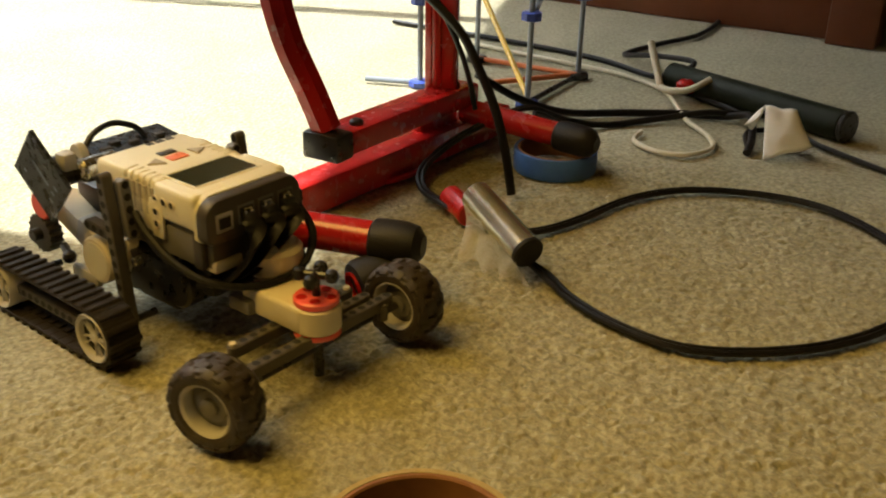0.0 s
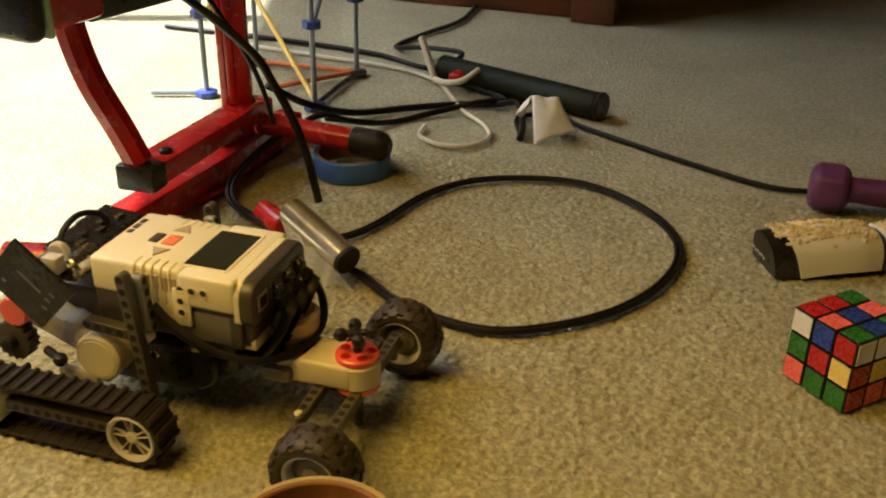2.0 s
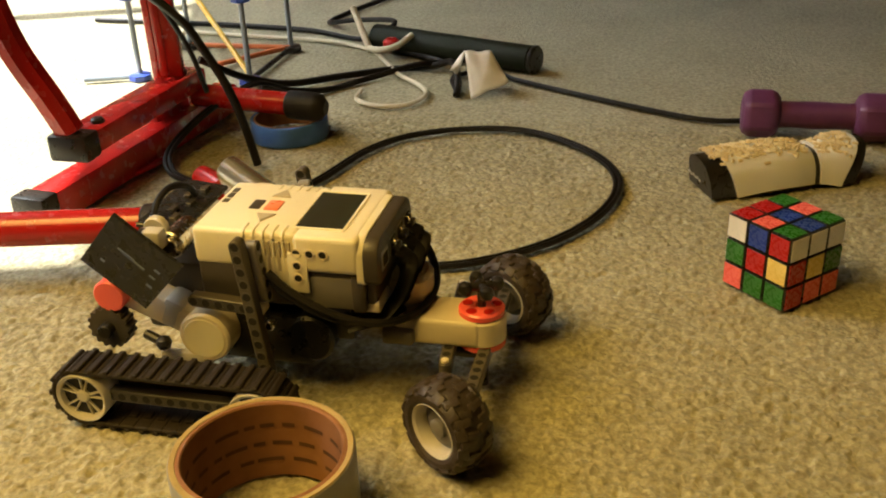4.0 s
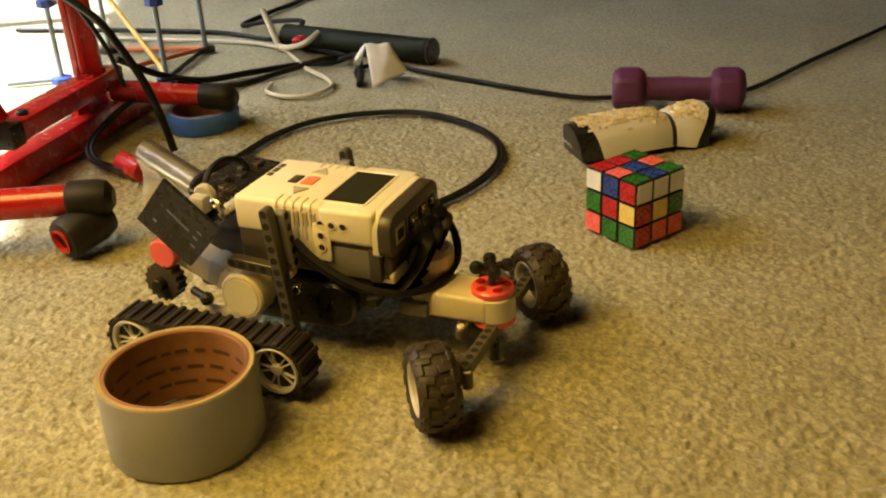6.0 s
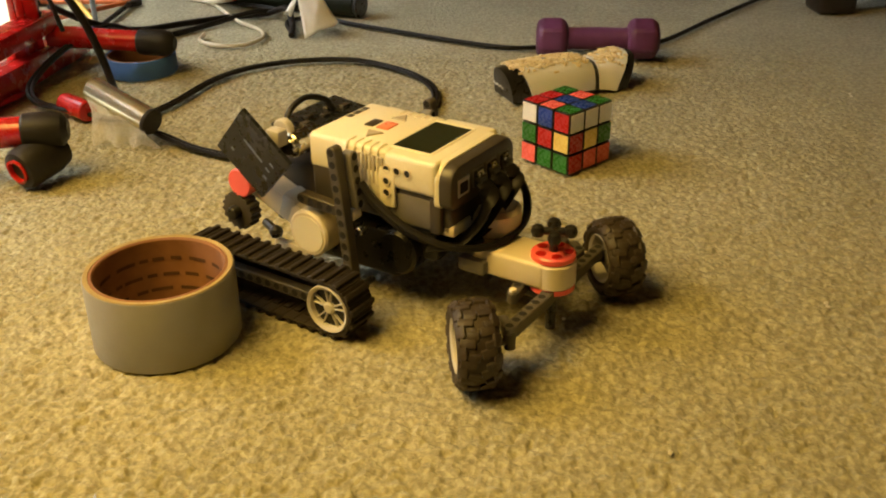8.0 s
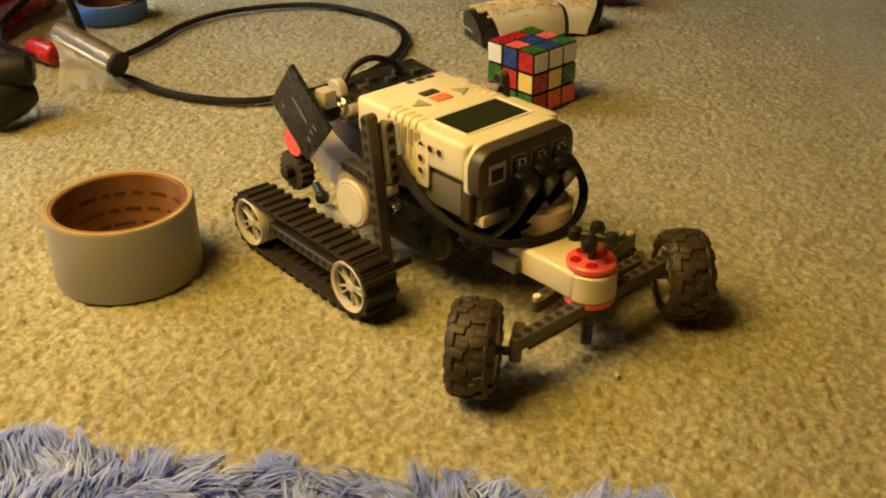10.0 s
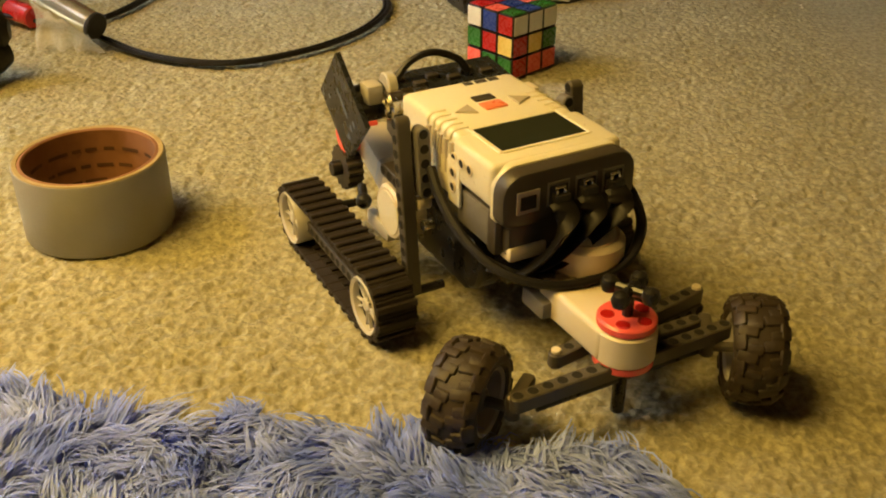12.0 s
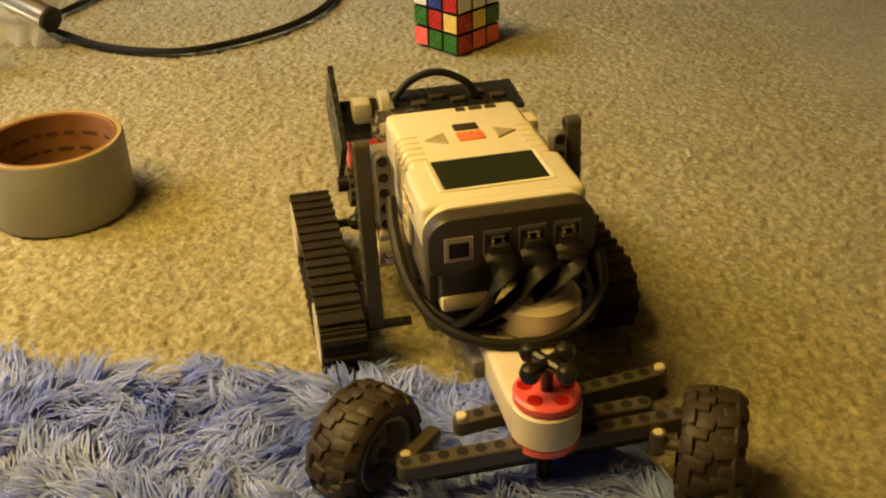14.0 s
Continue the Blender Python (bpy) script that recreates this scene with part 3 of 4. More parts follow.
def build_paper():
    def sheet(corners, n, seed):
        """A crinkled four-cornered sheet."""
        a, b, c, d = (Vector(p) for p in corners)
        bm = bmesh.new()
        rows = []
        for i in range(n + 1):
            row = []
            for j in range(n + 1):
                u, v = j / n, i / n
                p = a.lerp(b, u).lerp(d.lerp(c, u), v)
                bulge = 0.006 * math.sin(math.pi * u) * math.sin(math.pi * v)
                row.append(bm.verts.new(p + Vector((0, -bulge + 0.0025 * noise.noise(p * 70 + Vector((seed, 0, 0))), 0.0012 * math.sin(9 * u + 4 * v)))))
            rows.append(row)
        for r0, r1 in zip(rows, rows[1:]):
            for j in range(n):
                bm.faces.new((r0[j], r0[j + 1], r1[j + 1], r1[j]))
        return bm

    front = sheet([(-0.013, 0.004, 0.052), (0.017, 0.006, 0.050), (0.037, -0.006, 0.017), (-0.008, -0.014, 0.002)], 10, 0.0)
    side = sheet([(-0.013, 0.004, 0.052), (-0.013, 0.0045, 0.050), (-0.022, 0.010, 0.024), (-0.031, 0.006, 0.030)], 5, 3.0)
    back = sheet([(-0.012, 0.006, 0.051), (0.017, 0.008, 0.049), (0.034, 0.030, 0.003), (0.000, 0.034, 0.003)], 8, 7.0)
    t = thing("crumpled_wrapper", "crumpled white paper wrapper standing folded", "wrapper", pose(-0.303, 0.447, 0, 0, 0, 14), bm=joined(front, side, back), material=BAG)
    t.modifiers.new("solid", "SOLIDIFY").thickness = 0.0008


build_paper()


# ---- silver tube in its film ----
def build_silver():
    t = thing("foil_tube", "silver foil tube in a clear plastic bag", "tube", None)
    a, b = Vector((-0.452, 0.094, 0.046)), Vector((-0.386, 0.058, 0.026))
    part("tube", rod(a, b, 0.0125, 28, 0.001), SILVER, t, "shiny silver foil")
    # tube end taken as open: a solid dark disc paints its inner shade
    part("end_cap", rod(b - (b - a).normalized() * 0.004, b + (b - a).normalized() * 0.0015, 0.0128, 28, 0.001), FOAM, t, "dark disc with the shade of the open tube end in its colour")
    bm = bmesh.new()
    n, rows = 16, 8
    grid = []
    for k in range(rows):
        v = k / (rows - 1)
        row = []
        for j in range(n):
            u = j / (n - 1)
            top = a.lerp(b, u) + Vector((-0.004, -0.012, -0.004))
            foot = Vector((-0.445, 0.064, 0.003)).lerp(Vector((-0.378, 0.050, 0.003)), u)
            p = top.lerp(foot, v)
            row.append(bm.verts.new(p + Vector((0.002 * math.sin(9 * u + 5 * v), 0.005 * math.sin(19 * u + 5 * v) * v, 0.0022 * math.sin(23 * u + 4 * v)))))
        grid.append(row)
    for r0, r1 in zip(grid, grid[1:]):
        for j in range(n - 1):
            bm.faces.new((r0[j], r0[j + 1], r1[j + 1], r1[j]))
    part("film", bm, FILM, t, "crinkled clear film")


build_silver()


# ---- red steel stand ----
def build_stand():
    t = thing("steel_stand", "red enamelled steel folding stand with black foam handles", "stand", None)

    def bar(name, a, b, w, h, mat=RED_STEEL, label=""):
        L = (Vector(b) - Vector(a)).length
        return part(name, box(0, 0, L / 2, w, h, L, 0.003, 2, between(a, b)), mat, t, label)

    bar("lower_bar", (-0.611, 0.057, 0.0165), (-0.576, 0.369, 0.0165), 0.030, 0.030)
    part("end_cap", box(0, 0, 0, 0.034, 0.022, 0.033, 0.003, 2, pose(-0.6126, 0.047, 0.0168, 0, 0, -6.4)), BLACK_ABS, t, "black square end cap")
    bar("upper_bar", (-0.584, 0.085, 0.067), (-0.580, 0.300, 0.060), 0.034, 0.021)
    part("end_cap", box(-0.584, 0.078, 0.067, 0.037, 0.024, 0.0235, 0.003), BLACK_ABS, t, "black square end cap")
    bar("link_plate", (-0.598, 0.235, 0.036), (-0.588, 0.29, 0.044), 0.014, 0.030)
    p1 = [(-0.588, 0.082, 0.078), (-0.600, 0.078, 0.11), (-0.617, 0.073, 0.150), (-0.627, 0.070, 0.19), (-0.630, 0.069, 0.225)]
    part("post", sweep(p1, 0.0133, 8, 6, 1.0), RED_STEEL, t)
    bar("post", (-0.588, 0.268, 0.066), (-0.586, 0.262, 0.23), 0.031, 0.018)
    bar("post_channel", (-0.5885, 0.2585, 0.072), (-0.5865, 0.2525, 0.23), 0.010, 0.003)
    bar("cross_bar", (-0.616, 0.07, 0.213), (-0.575, 0.32, 0.206), 0.022, 0.026, BLACK_ABS, "black cross bar")
    part("housing", box(0, 0, 0, 0.060, 0.062, 0.055, 0.008, 3, pose(-0.630, 0.054, 0.231, 0, 0, -9)), RED_STEEL, t)
    end = part("housing_end", box(0, 0, 0, 0.066, 0.020, 0.062, 0.009, 3, pose(-0.636, 0.008, 0.231, 0, 0, -9)), BLACK_ABS, t, "dark rounded end cover")
    part("end_trim", box(0, 0, 0, 0.064, 0.006, 0.060, 0.002, 2, pose(-0.634, 0.0205, 0.231, 0, 0, -9)), MINT, end, "pale green trim strip")
    for y in (0.11, 0.275):
        part("bolt", lathe([(0.006, 0), (0.006, 0.003), (0.004, 0.0045)], 12, pose(-0.578, y, 0.0768 if y < 0.2 else 0.0712)), BLACK_ABS, t)

    def handle(a, b, r, cap, label="", grip=FOAM):
        a, b = Vector(a), Vector(b)
        d = (b - a).normalized()
        h = part("handle", rod(a, b, r, 24, 0.001), RED_STEEL, t)
        part("grip", lathe([(r + 0.0005, 0), (r + 0.0022, 0.002), (r + 0.0028, 0.010), (r + 0.0028, cap - 0.013), (r + 0.0008, cap - 0.005), (r * 0.6, cap)], 28, between(b - d * 0.006, b + d)), grip, h, "black foam grip")

    handle((-0.622, -0.058, 0.047), (-0.467, -0.017, 0.045), 0.0135, 0.038)
    handle((-0.575, 0.291, 0.043), (-0.464, 0.286, 0.038), 0.0122, 0.042)
    part("short_tube", rod((-0.508, 0.152, 0.0115), (-0.474, 0.126, 0.0115), 0.0110, 24, 0.0015), RED_STEEL, t)
    f = part("foot", lathe([(0.010, 0.001), (0.0115, -0.001), (0.0165, 0.0), (0.0185, 0.004), (0.0185, 0.034), (0.016, 0.045)], 28, between((-0.471, -0.043, 0.0185), (-0.436, 0.026, 0.030))), FOAM, t, "black foam foot")
    part("tube_end", lathe([(0.0085, 0.012), (0.0105, 0.002), (0.0115, -0.0028), (0.0095, -0.0032), (0.0078, 0.004)], 24, between((-0.471, -0.043, 0.0185), (-0.436, 0.026, 0.030)), closed=True), RED_STEEL, f, "red tube end")
    part("hook", sweep([(-0.586, 0.165, 0.004), (-0.575, 0.185, 0.006), (-0.576, 0.205, 0.004)], 0.003), RED_STEEL, t)
    return t


build_stand()


# ---- rod tower ----
def build_tower():
    t = thing("rod_tower", "tower of yellow, slate and orange plastic construction rods", "toy", None)
    A, B, C, D = (-0.588, 0.462), (-0.588, 0.606), (-0.735, 0.463), (-0.735, 0.606)
    for c in (A, B, C, D):
        part("upright", rod((*c, 0.004), (*c, 0.40), 0.0034, 10), SLATE_ROD, t)
        part("connector", lathe([(0.012, 0), (0.014, 0.001), (0.014, 0.007), (0.012, 0.008)], 8, pose(*c, 0.0)), BLUE_ABS if c in (A, C) else BLACK_ABS, t, "clip connector")
        part("connector", lathe([(0.010, 0), (0.012, 0.001), (0.012, 0.009), (0.010, 0.010)], 8, pose(*c, 0.10)), BLUE_ABS, t, "blue clip connector")
    for a, b, m in (((*A, 0.012), (*D, 0.10), YELLOW), ((*D, 0.10), (*B, 0.25), YELLOW), ((*B, 0.10), (*D, 0.25), YELLOW), ((*A, 0.10), (*B, 0.25), SLATE_ROD), ((*C, 0.10), (*A, 0.25), YELLOW),
                    ((*A, 0.005), (*B, 0.005), BLACK_ABS), ((-0.66, 0.51, 0.006), (*B, 0.006), ROD_ORANGE), ((*C, 0.005), (-0.80, 0.44, 0.005), SLATE_ROD), ((*C, 0.10), (*D, 0.10), SLATE_ROD), ((*D, 0.005), (*B, 0.005), ROD_ORANGE)):
        part("rod", rod(a, b, 0.0034, 10), m, t)
    part("hub", rod((-0.6615, 0.598, 0.175), (-0.6615, 0.614, 0.175), 0.011, 12, 0.001), BLACK_ABS, t, "dark clip hub")


build_tower()


# ---- far furniture ----
def build_cabinet():
    t = thing("wooden_cabinet", "red-brown wooden cabinet standing on the carpet", "cabinet", pose(-0.295, 0.985, 0, 0, 0, -2))
    part("body", box(-0.62, 0.26, 0.48, 1.20, 0.40, 0.95, 0.003), WOOD, t)
    part("corner_post", box(-0.035, 0.03, 0.5, 0.07, 0.06, 1.0, 0.003), WOOD, t)
    part("corner_post", box(-1.205, 0.03, 0.5, 0.07, 0.06, 1.0, 0.003), WOOD, t)
    part("plinth", box(-0.62, 0.045, 0.03, 1.098, 0.03, 0.06, 0.003), WOOD, t)
    part("rail", box(-0.62, 0.052, 0.075, 1.098, 0.016, 0.028, 0.003), DARK_WOOD, t)
    part("sheet", box(-0.24, 0.056, 0.16, 0.16, 0.003, 0.10), LIME, t, "lime green paper sheet behind the front")
    part("top", box(-0.62, 0.24, 1.0, 1.30, 0.5, 0.03, 0.004), WOOD, t)


build_cabinet()
low = thing("dark_furniture_foot", "dark wooden furniture leg with stretcher", "furniture", pose(0.375, 0.56, 0, 0, 0, 8))
part("leg", box(0.022, 0.02, 0.13, 0.055, 0.05, 0.26, 0.008, 3), DARK_WOOD, low)
part("stretcher", box(0.30, 0.022, 0.035, 0.50, 0.035, 0.03, 0.005), DARK_WOOD, low)
part("seat_board", box(0.32, 0.2, 0.28, 0.72, 0.5, 0.04, 0.006), DARK_WOOD, low)


# ---- crumbs on the carpet ----
def build_crumbs():
    rng = random.Random(21)
    for x, y in ((-0.017, -0.240), (0.163, -0.214), (0.313, 0.221), (0.033, -0.378), (0.163, -0.219), (0.314, 0.229)):
        bm = bmesh.new()
        bmesh.ops.create_icosphere(bm, subdivisions=1, radius=0.0016)
        for v in bm.verts:
            v.co = Vector((v.co.x * rng.uniform(0.8, 1.6), v.co.y * rng.uniform(0.7, 1.3), v.co.z * rng.uniform(0.5, 0.9) + 0.0006))
        thing("crumb", "tiny pale crumb lying on the carpet", "crumb", pose(x, y, 0, 0, 0, rng.uniform(0, 180)), "crumbs on the carpet", bm, WHITE_CABLE)


build_crumbs()


# ---- shag rug ----
def build_rug():
    t = tagged(new("shag_rug"), "fluffy blue and lavender shag rug", "rug")
    base = bmesh.new()
    edge = [(-1.3, -0.42), (-0.28, -0.482), (-0.05, -0.508), (0.035, -0.517), (0.050, -0.535), (0.065, -0.61), (0.09, -0.80), (0.12, -1.3), (-1.3, -1.3)]
    lo = [base.verts.new((x, y, 0.001)) for x, y in edge]
    hi = [base.verts.new((x, y, 0.008)) for x, y in edge]
    base.faces.new(hi[::-1])
    for k in range(len(edge)):
        base.faces.new((lo[k], lo[(k + 1) % len(edge)], hi[(k + 1) % len(edge)], hi[k]))
    bmesh.ops.recalc_face_normals(base, faces=base.faces[:])
    part("backing", base, SHAG, t)
    rng = np.random.RandomState(11)

    def inside(x, y):
        top = np.interp(x, [-1.3, -0.28, -0.05, 0.050, 0.072], [-0.40, -0.462, -0.488, -0.498, -0.520])
        return y < top and x < 0.072 + 0.15 * max(0.0, -0.520 - y)

    co, faces = [], []
    tufts = 0
    while tufts < 4600:
        x, y = rng.uniform(-0.44, 0.13), rng.uniform(-0.70, -0.44)
        if not inside(x, y):
            continue
        tufts += 1
        lean = 2 * math.pi * (noise.noise(Vector((x * 11, y * 11, 0.3))) * 1.1 + 0.30) + rng.uniform(-0.4, 0.4)
        rise, droop, curl = rng.uniform(0.45, 1.05), rng.uniform(0.18, 0.32), rng.normal(0, 0.10)
        L, a = rng.uniform(0.019, 0.029), lean
        spine, headings = [(x, y, 0.003)], []
        for k in range(5):
            px, py, pz = spine[-1]
            spine.append((px + math.cos(a) * math.cos(rise) * L / 5, py + math.sin(a) * math.cos(rise) * L / 5, max(pz + math.sin(rise) * L / 5, 0.003)))
            headings.append(a)
            a, rise = a + curl, rise - droop
        headings.append(a)
        for s in range(23):
            ox, oy, oz, w = rng.normal(0, 0.0030), rng.normal(0, 0.0030), abs(rng.normal(0, 0.0022)), rng.uniform(0.0003, 0.0006)
            far, side = rng.uniform(0.6, 1.15), rng.normal(0, 0.0030)
            i0 = len(co)
            for k in range(6):
                (px, py, pz), h = spine[k], headings[k]
                keep, ww = 1 - 0.09 * k, w * (1.0, 1.15, 1.15, 1.0, 0.8, 0.4)[k]
                px, py = x + (px - x) * far + ox * keep, y + (py - y) * far + oy * keep
                dx, dy, bow = math.cos(h), math.sin(h), side * math.sin(0.55 * k)
                px, py, pz = px - dy * bow, py + dx * bow, pz + oz * min(k, 3) / 3
                co += [(px - dy * ww, py + dx * ww, pz), (px + dy * ww, py - dx * ww, pz + 0.4 * ww)]
            faces += [(i0 + 2 * k, i0 + 2 * k + 1, i0 + 2 * k + 3, i0 + 2 * k + 2) for k in range(5)]
    me = bpy.data.meshes.new("shag")
    me.from_pydata(co, [], faces)
    me.polygons.foreach_set("use_smooth", np.ones(len(faces), dtype=bool))
    me.materials.append(SHAG)
    ob = tagged(new("shag", me), "long shaggy blue yarn", "", "", "stuff")
    ob.parent = t


build_rug()


# ---- the toy vehicle ----
robot = thing("toy_robot", "building-brick robot with white control brick, rubber tracks and front wheels", "robot")
HUB = Vector((0.0925, -0.001, 0.0))


def liftarm(n, m=None, w=0.0076):
    """A studless solid beam of n dark-disc holes along x, on both y faces, rounded at both ends, centred on its first
    hole.
    """
    L, r = (n - 1) * 0.008, 0.0038
    outline = [(L + r * math.sin(q), -r * math.cos(q)) for q in np.linspace(0, math.pi, 9)] + [(-r * math.sin(q), r * math.cos(q)) for q in np.linspace(0, math.pi, 9)]
    bm = bmesh.new()
    rings = [[bm.verts.new((x * 1.0, y, z)) for x, z in outline] for y in (-w / 2, w / 2)]
    bm.faces.new(rings[0])
    bm.faces.new(rings[1][::-1])
    for k in range(len(outline)):
        j = (k + 1) % len(outline)
        bm.faces.new((rings[0][k], rings[1][k], rings[1][j], rings[0][j]))
    bmesh.ops.recalc_face_normals(bm, faces=bm.faces[:])
    bmesh.ops.bevel(bm, geom=[e for e in bm.edges if abs(e.verts[0].co.y - e.verts[1].co.y) < 1e-6], offset=0.0005, segments=1, affect="EDGES")
    for k in range(n):
        # no bored holes: a flat dark disc in each ring paints the shade
        for s in (-1, 1):
            mm = Matrix.Translation((k * 0.008, s * (w / 2 - 0.0002), 0)) @ pose(0, 0, 0, -90 * s, 0, 0)
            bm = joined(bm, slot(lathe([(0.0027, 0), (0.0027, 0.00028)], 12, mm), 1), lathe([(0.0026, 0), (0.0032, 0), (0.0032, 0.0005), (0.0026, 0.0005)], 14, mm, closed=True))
    if m is not None:
        bm.transform(m)
    return bm


def rounded_slab(x0, x1, w, z0, z1, r_top, r_low, bev, cy=0.0):
    """A slab across x whose outline in y and z has rounded corners; the front edge is softened."""
    out = []
    for sy, z, r, a0 in ((1, z1, r_top, 0), (-1, z1, r_top, 90), (-1, z0, r_low, 180), (1, z0, r_low, 270)):
        oz = z - r if a0 < 180 else z + r
        out += [(cy + sy * (w / 2 - r) + r * math.cos(radians(a0 + k * 15)), oz + r * math.sin(radians(a0 + k * 15))) for k in range(7)]
    mz = (z0 + z1) / 2
    bm, rings = bmesh.new(), []
    for x, inset in ((x0, 0.0), (x1 - bev, 0.0), (x1 - bev * 0.3, bev * 0.3), (x1, bev)):
        ky, kz = 1 - 2 * inset / w, 1 - 2 * inset / (z1 - z0)
        rings.append([bm.verts.new((x, cy + (y - cy) * ky, mz + (z - mz) * kz)) for y, z in out])
    for r0, r1 in zip(rings, rings[1:]):
        for k in range(len(out)):
            j = (k + 1) % len(out)
            bm.faces.new((r0[k], r1[k], r1[j], r0[j]))
    bm.faces.new(rings[0])
    bm.faces.new(rings[-1])
    bmesh.ops.recalc_face_normals(bm, faces=bm.faces[:])
    return bm


def build_brick():
    part("brick_body", box(-0.0235, 0, 0.083, 0.101, 0.069, 0.030, 0.003, 3), GREY_ABS, robot, "dark grey lower housing")
    rear = box(-0.0420, 0, 0.1045, 0.0660, 0.0700, 0.0245, 0.0035, 3)
    fore = box(0.0090, 0, 0.1050, 0.0400, 0.0755, 0.0235, 0.0035, 3)
    part("top_shell", joined(rear, fore), WHITE_ABS, robot, "off-white upper shell")
    part("shell_nose", rounded_slab(0.0270, 0.0320, 0.0745, 0.0870, 0.1166, 0.0110, 0.003, 0.0012), WHITE_ABS, robot, "off-white shell front edge")
    for s in (-1, 1):
        part("side_flap", box(-0.0085, s * 0.0372, 0.0930, 0.0120, 0.0022, 0.026, 0.0009, 2), WHITE_ABS, robot, "off-white side flap")
        part("side_skirt", box(-0.030, s * 0.0352, 0.0915, 0.031, 0.0022, 0.020, 0.0009, 2), WHITE_ABS, robot, "off-white ribbed side skirt")
        part("battery_panel", box(0.0085, s * 0.0346, 0.0800, 0.034, 0.0024, 0.0200, 0.0009, 2), BLUISH_GREY, robot, "grey battery panel")
        part("corner_bracket", box(0.0265, s * 0.0325, 0.0800, 0.0085, 0.0080, 0.0240, 0.002, 2), GREY_ABS, robot, "dark grey corner post")
        for k in range(5):
            rib = sweep([(0, s * 0.0250, 0.1164), (0, s * 0.0318, 0.1163), (0, s * 0.0346, 0.1148), (0, s * 0.0354, 0.1110), (0, s * 0.0357, 0.0920)], 0.0011, 8, 4)
            part("rib", rib, WHITE_ABS, robot, at=pose(-0.042 + k * 0.0062, 0, 0))
            # thin darker strip between ribs; the groove's shade is put into its colour
            part("groove_shade", box(-0.0389 + k * 0.0062, s * 0.0356, 0.1020, 0.0022, 0.0016, 0.019, 0.0002, 1), ARROW, robot)
        for x, z in ((-0.0085, 0.106), (-0.0005, 0.106), (0.0075, 0.106), (-0.0085, 0.098), (-0.0085, 0.090)):
            # flat dark disc inside a ring, the hole's shade put into its colour
            m = Matrix.Translation((x, s * (0.0384 if x < -0.008 and z < 0.104 else 0.0378), z)) @ pose(0, 0, 0, -90 * s, 0, 0)
            part("pin_hole", joined(slot(lathe([(0.0023, 0), (0.0023, 0.0003)], 12, m), 1), lathe([(0.0023, 0), (0.0031, 0), (0.0031, 0.0007), (0.0023, 0.0007)], 14, m, closed=True)), [CREAM_ABS, RECESS_SHADE], robot)
    front = part("front_panel", rounded_slab(0.0315, 0.0405, 0.0770, 0.0868, 0.1155, 0.0115, 0.0070, 0.0022), GREY_ABS, robot, "dark grey port panel with rounded corners")
    part("front_recess", box(0.0305, 0, 0.0790, 0.0120, 0.0640, 0.0220, 0.002, 2), GREY_ABS, robot, "dark grey face under the port panel")
    # socket mouths are dark blocks, their inner shade put into the colour
    part("usb_port", joined(box(0.0404, -0.0245, 0.1005, 0.0012, 0.0130, 0.0120, 0.0004, 1), slot(box(0.0408, -0.0245, 0.1002, 0.0012, 0.0098, 0.0082, 0.0008, 1), 1)), [LIGHT_GREY, RECESS_SHADE], front, "square socket with pale rim")
    for y in (-0.0075, 0.0085, 0.0245):
        part("motor_port", joined(box(0.0402, y, 0.1015, 0.0012, 0.0130, 0.0130, 0.0004, 1), slot(box(0.0406, y, 0.1010, 0.0012, 0.0105, 0.0100, 0.0003, 1), 1)), [BLUISH_GREY, RECESS_SHADE], front)
        part("plug", box(0.0425, y, 0.0985, 0.006, 0.0090, 0.0075, 0.0008, 2), BLACK_ABS, front)
        part("plug_pins", joined(box(0.0422, y - 0.0024, 0.1030, 0.003, 0.0014, 0.0030, 0.0003, 1), box(0.0422, y + 0.0020, 0.1034, 0.003, 0.0014, 0.0024, 0.0003, 1), box(0.0418, y, 0.1052, 0.0026, 0.0060, 0.0010, 0.0003, 1)), METAL, front, "shiny plug clip")
    part("front_lip", box(0.0320, -0.021, 0.0705, 0.012, 0.022, 0.0085, 0.002, 2), CREAM_ABS, robot, "cream lower lip")
    rim = part("screen_frame", joined(box(0.0020, 0.0262, 0.1168, 0.032, 0.0022, 0.0012, 0.0004, 1), box(0.0020, -0.0262, 0.1168, 0.032, 0.0022, 0.0012, 0.0004, 1),
                                      box(0.0175, 0, 0.1168, 0.0022, 0.050, 0.0012, 0.0004, 1), box(-0.0135, 0, 0.1168, 0.0022, 0.050, 0.0012, 0.0004, 1)), WHITE_ABS, robot)
    part("screen", box(0.0020, 0, 0.1164, 0.0300, 0.0490, 0.0012), SCREEN, rim, "dark unlit display")
    part("button", box(-0.036, 0.001, 0.1168, 0.0095, 0.0135, 0.0018, 0.0008, 2), SALMON, robot, "pale orange button")
    part("button", box(-0.0470, 0.001, 0.1168, 0.0070, 0.0125, 0.0018, 0.0008, 2), GREY_ABS, robot, "dark grey button")
    for s in (-1, 1):
        tri = lathe([(0.0072, 0), (0.0072, 0.0010), (0.0062, 0.0016)], 3, pose(-0.036, 0.001 + s * 0.0160, 0.1162, 0, 0, 90 * s))
        part("button", tri, ARROW, robot, "beige-grey arrow button")
    for k, w in enumerate((0.005, 0.007, 0.006)):
        part("emblem", box(-0.0690, 0.004 + k * 0.008, 0.1168, 0.004, w, 0.0008, 0.0002, 1), GREY_ABS, robot, "dark emblem shapes")
    part("rear_clip", box(-0.058, 0.0375, 0.1080, 0.012, 0.008, 0.012, 0.002, 2), CREAM_ABS, robot, "cream side clip")


build_brick()


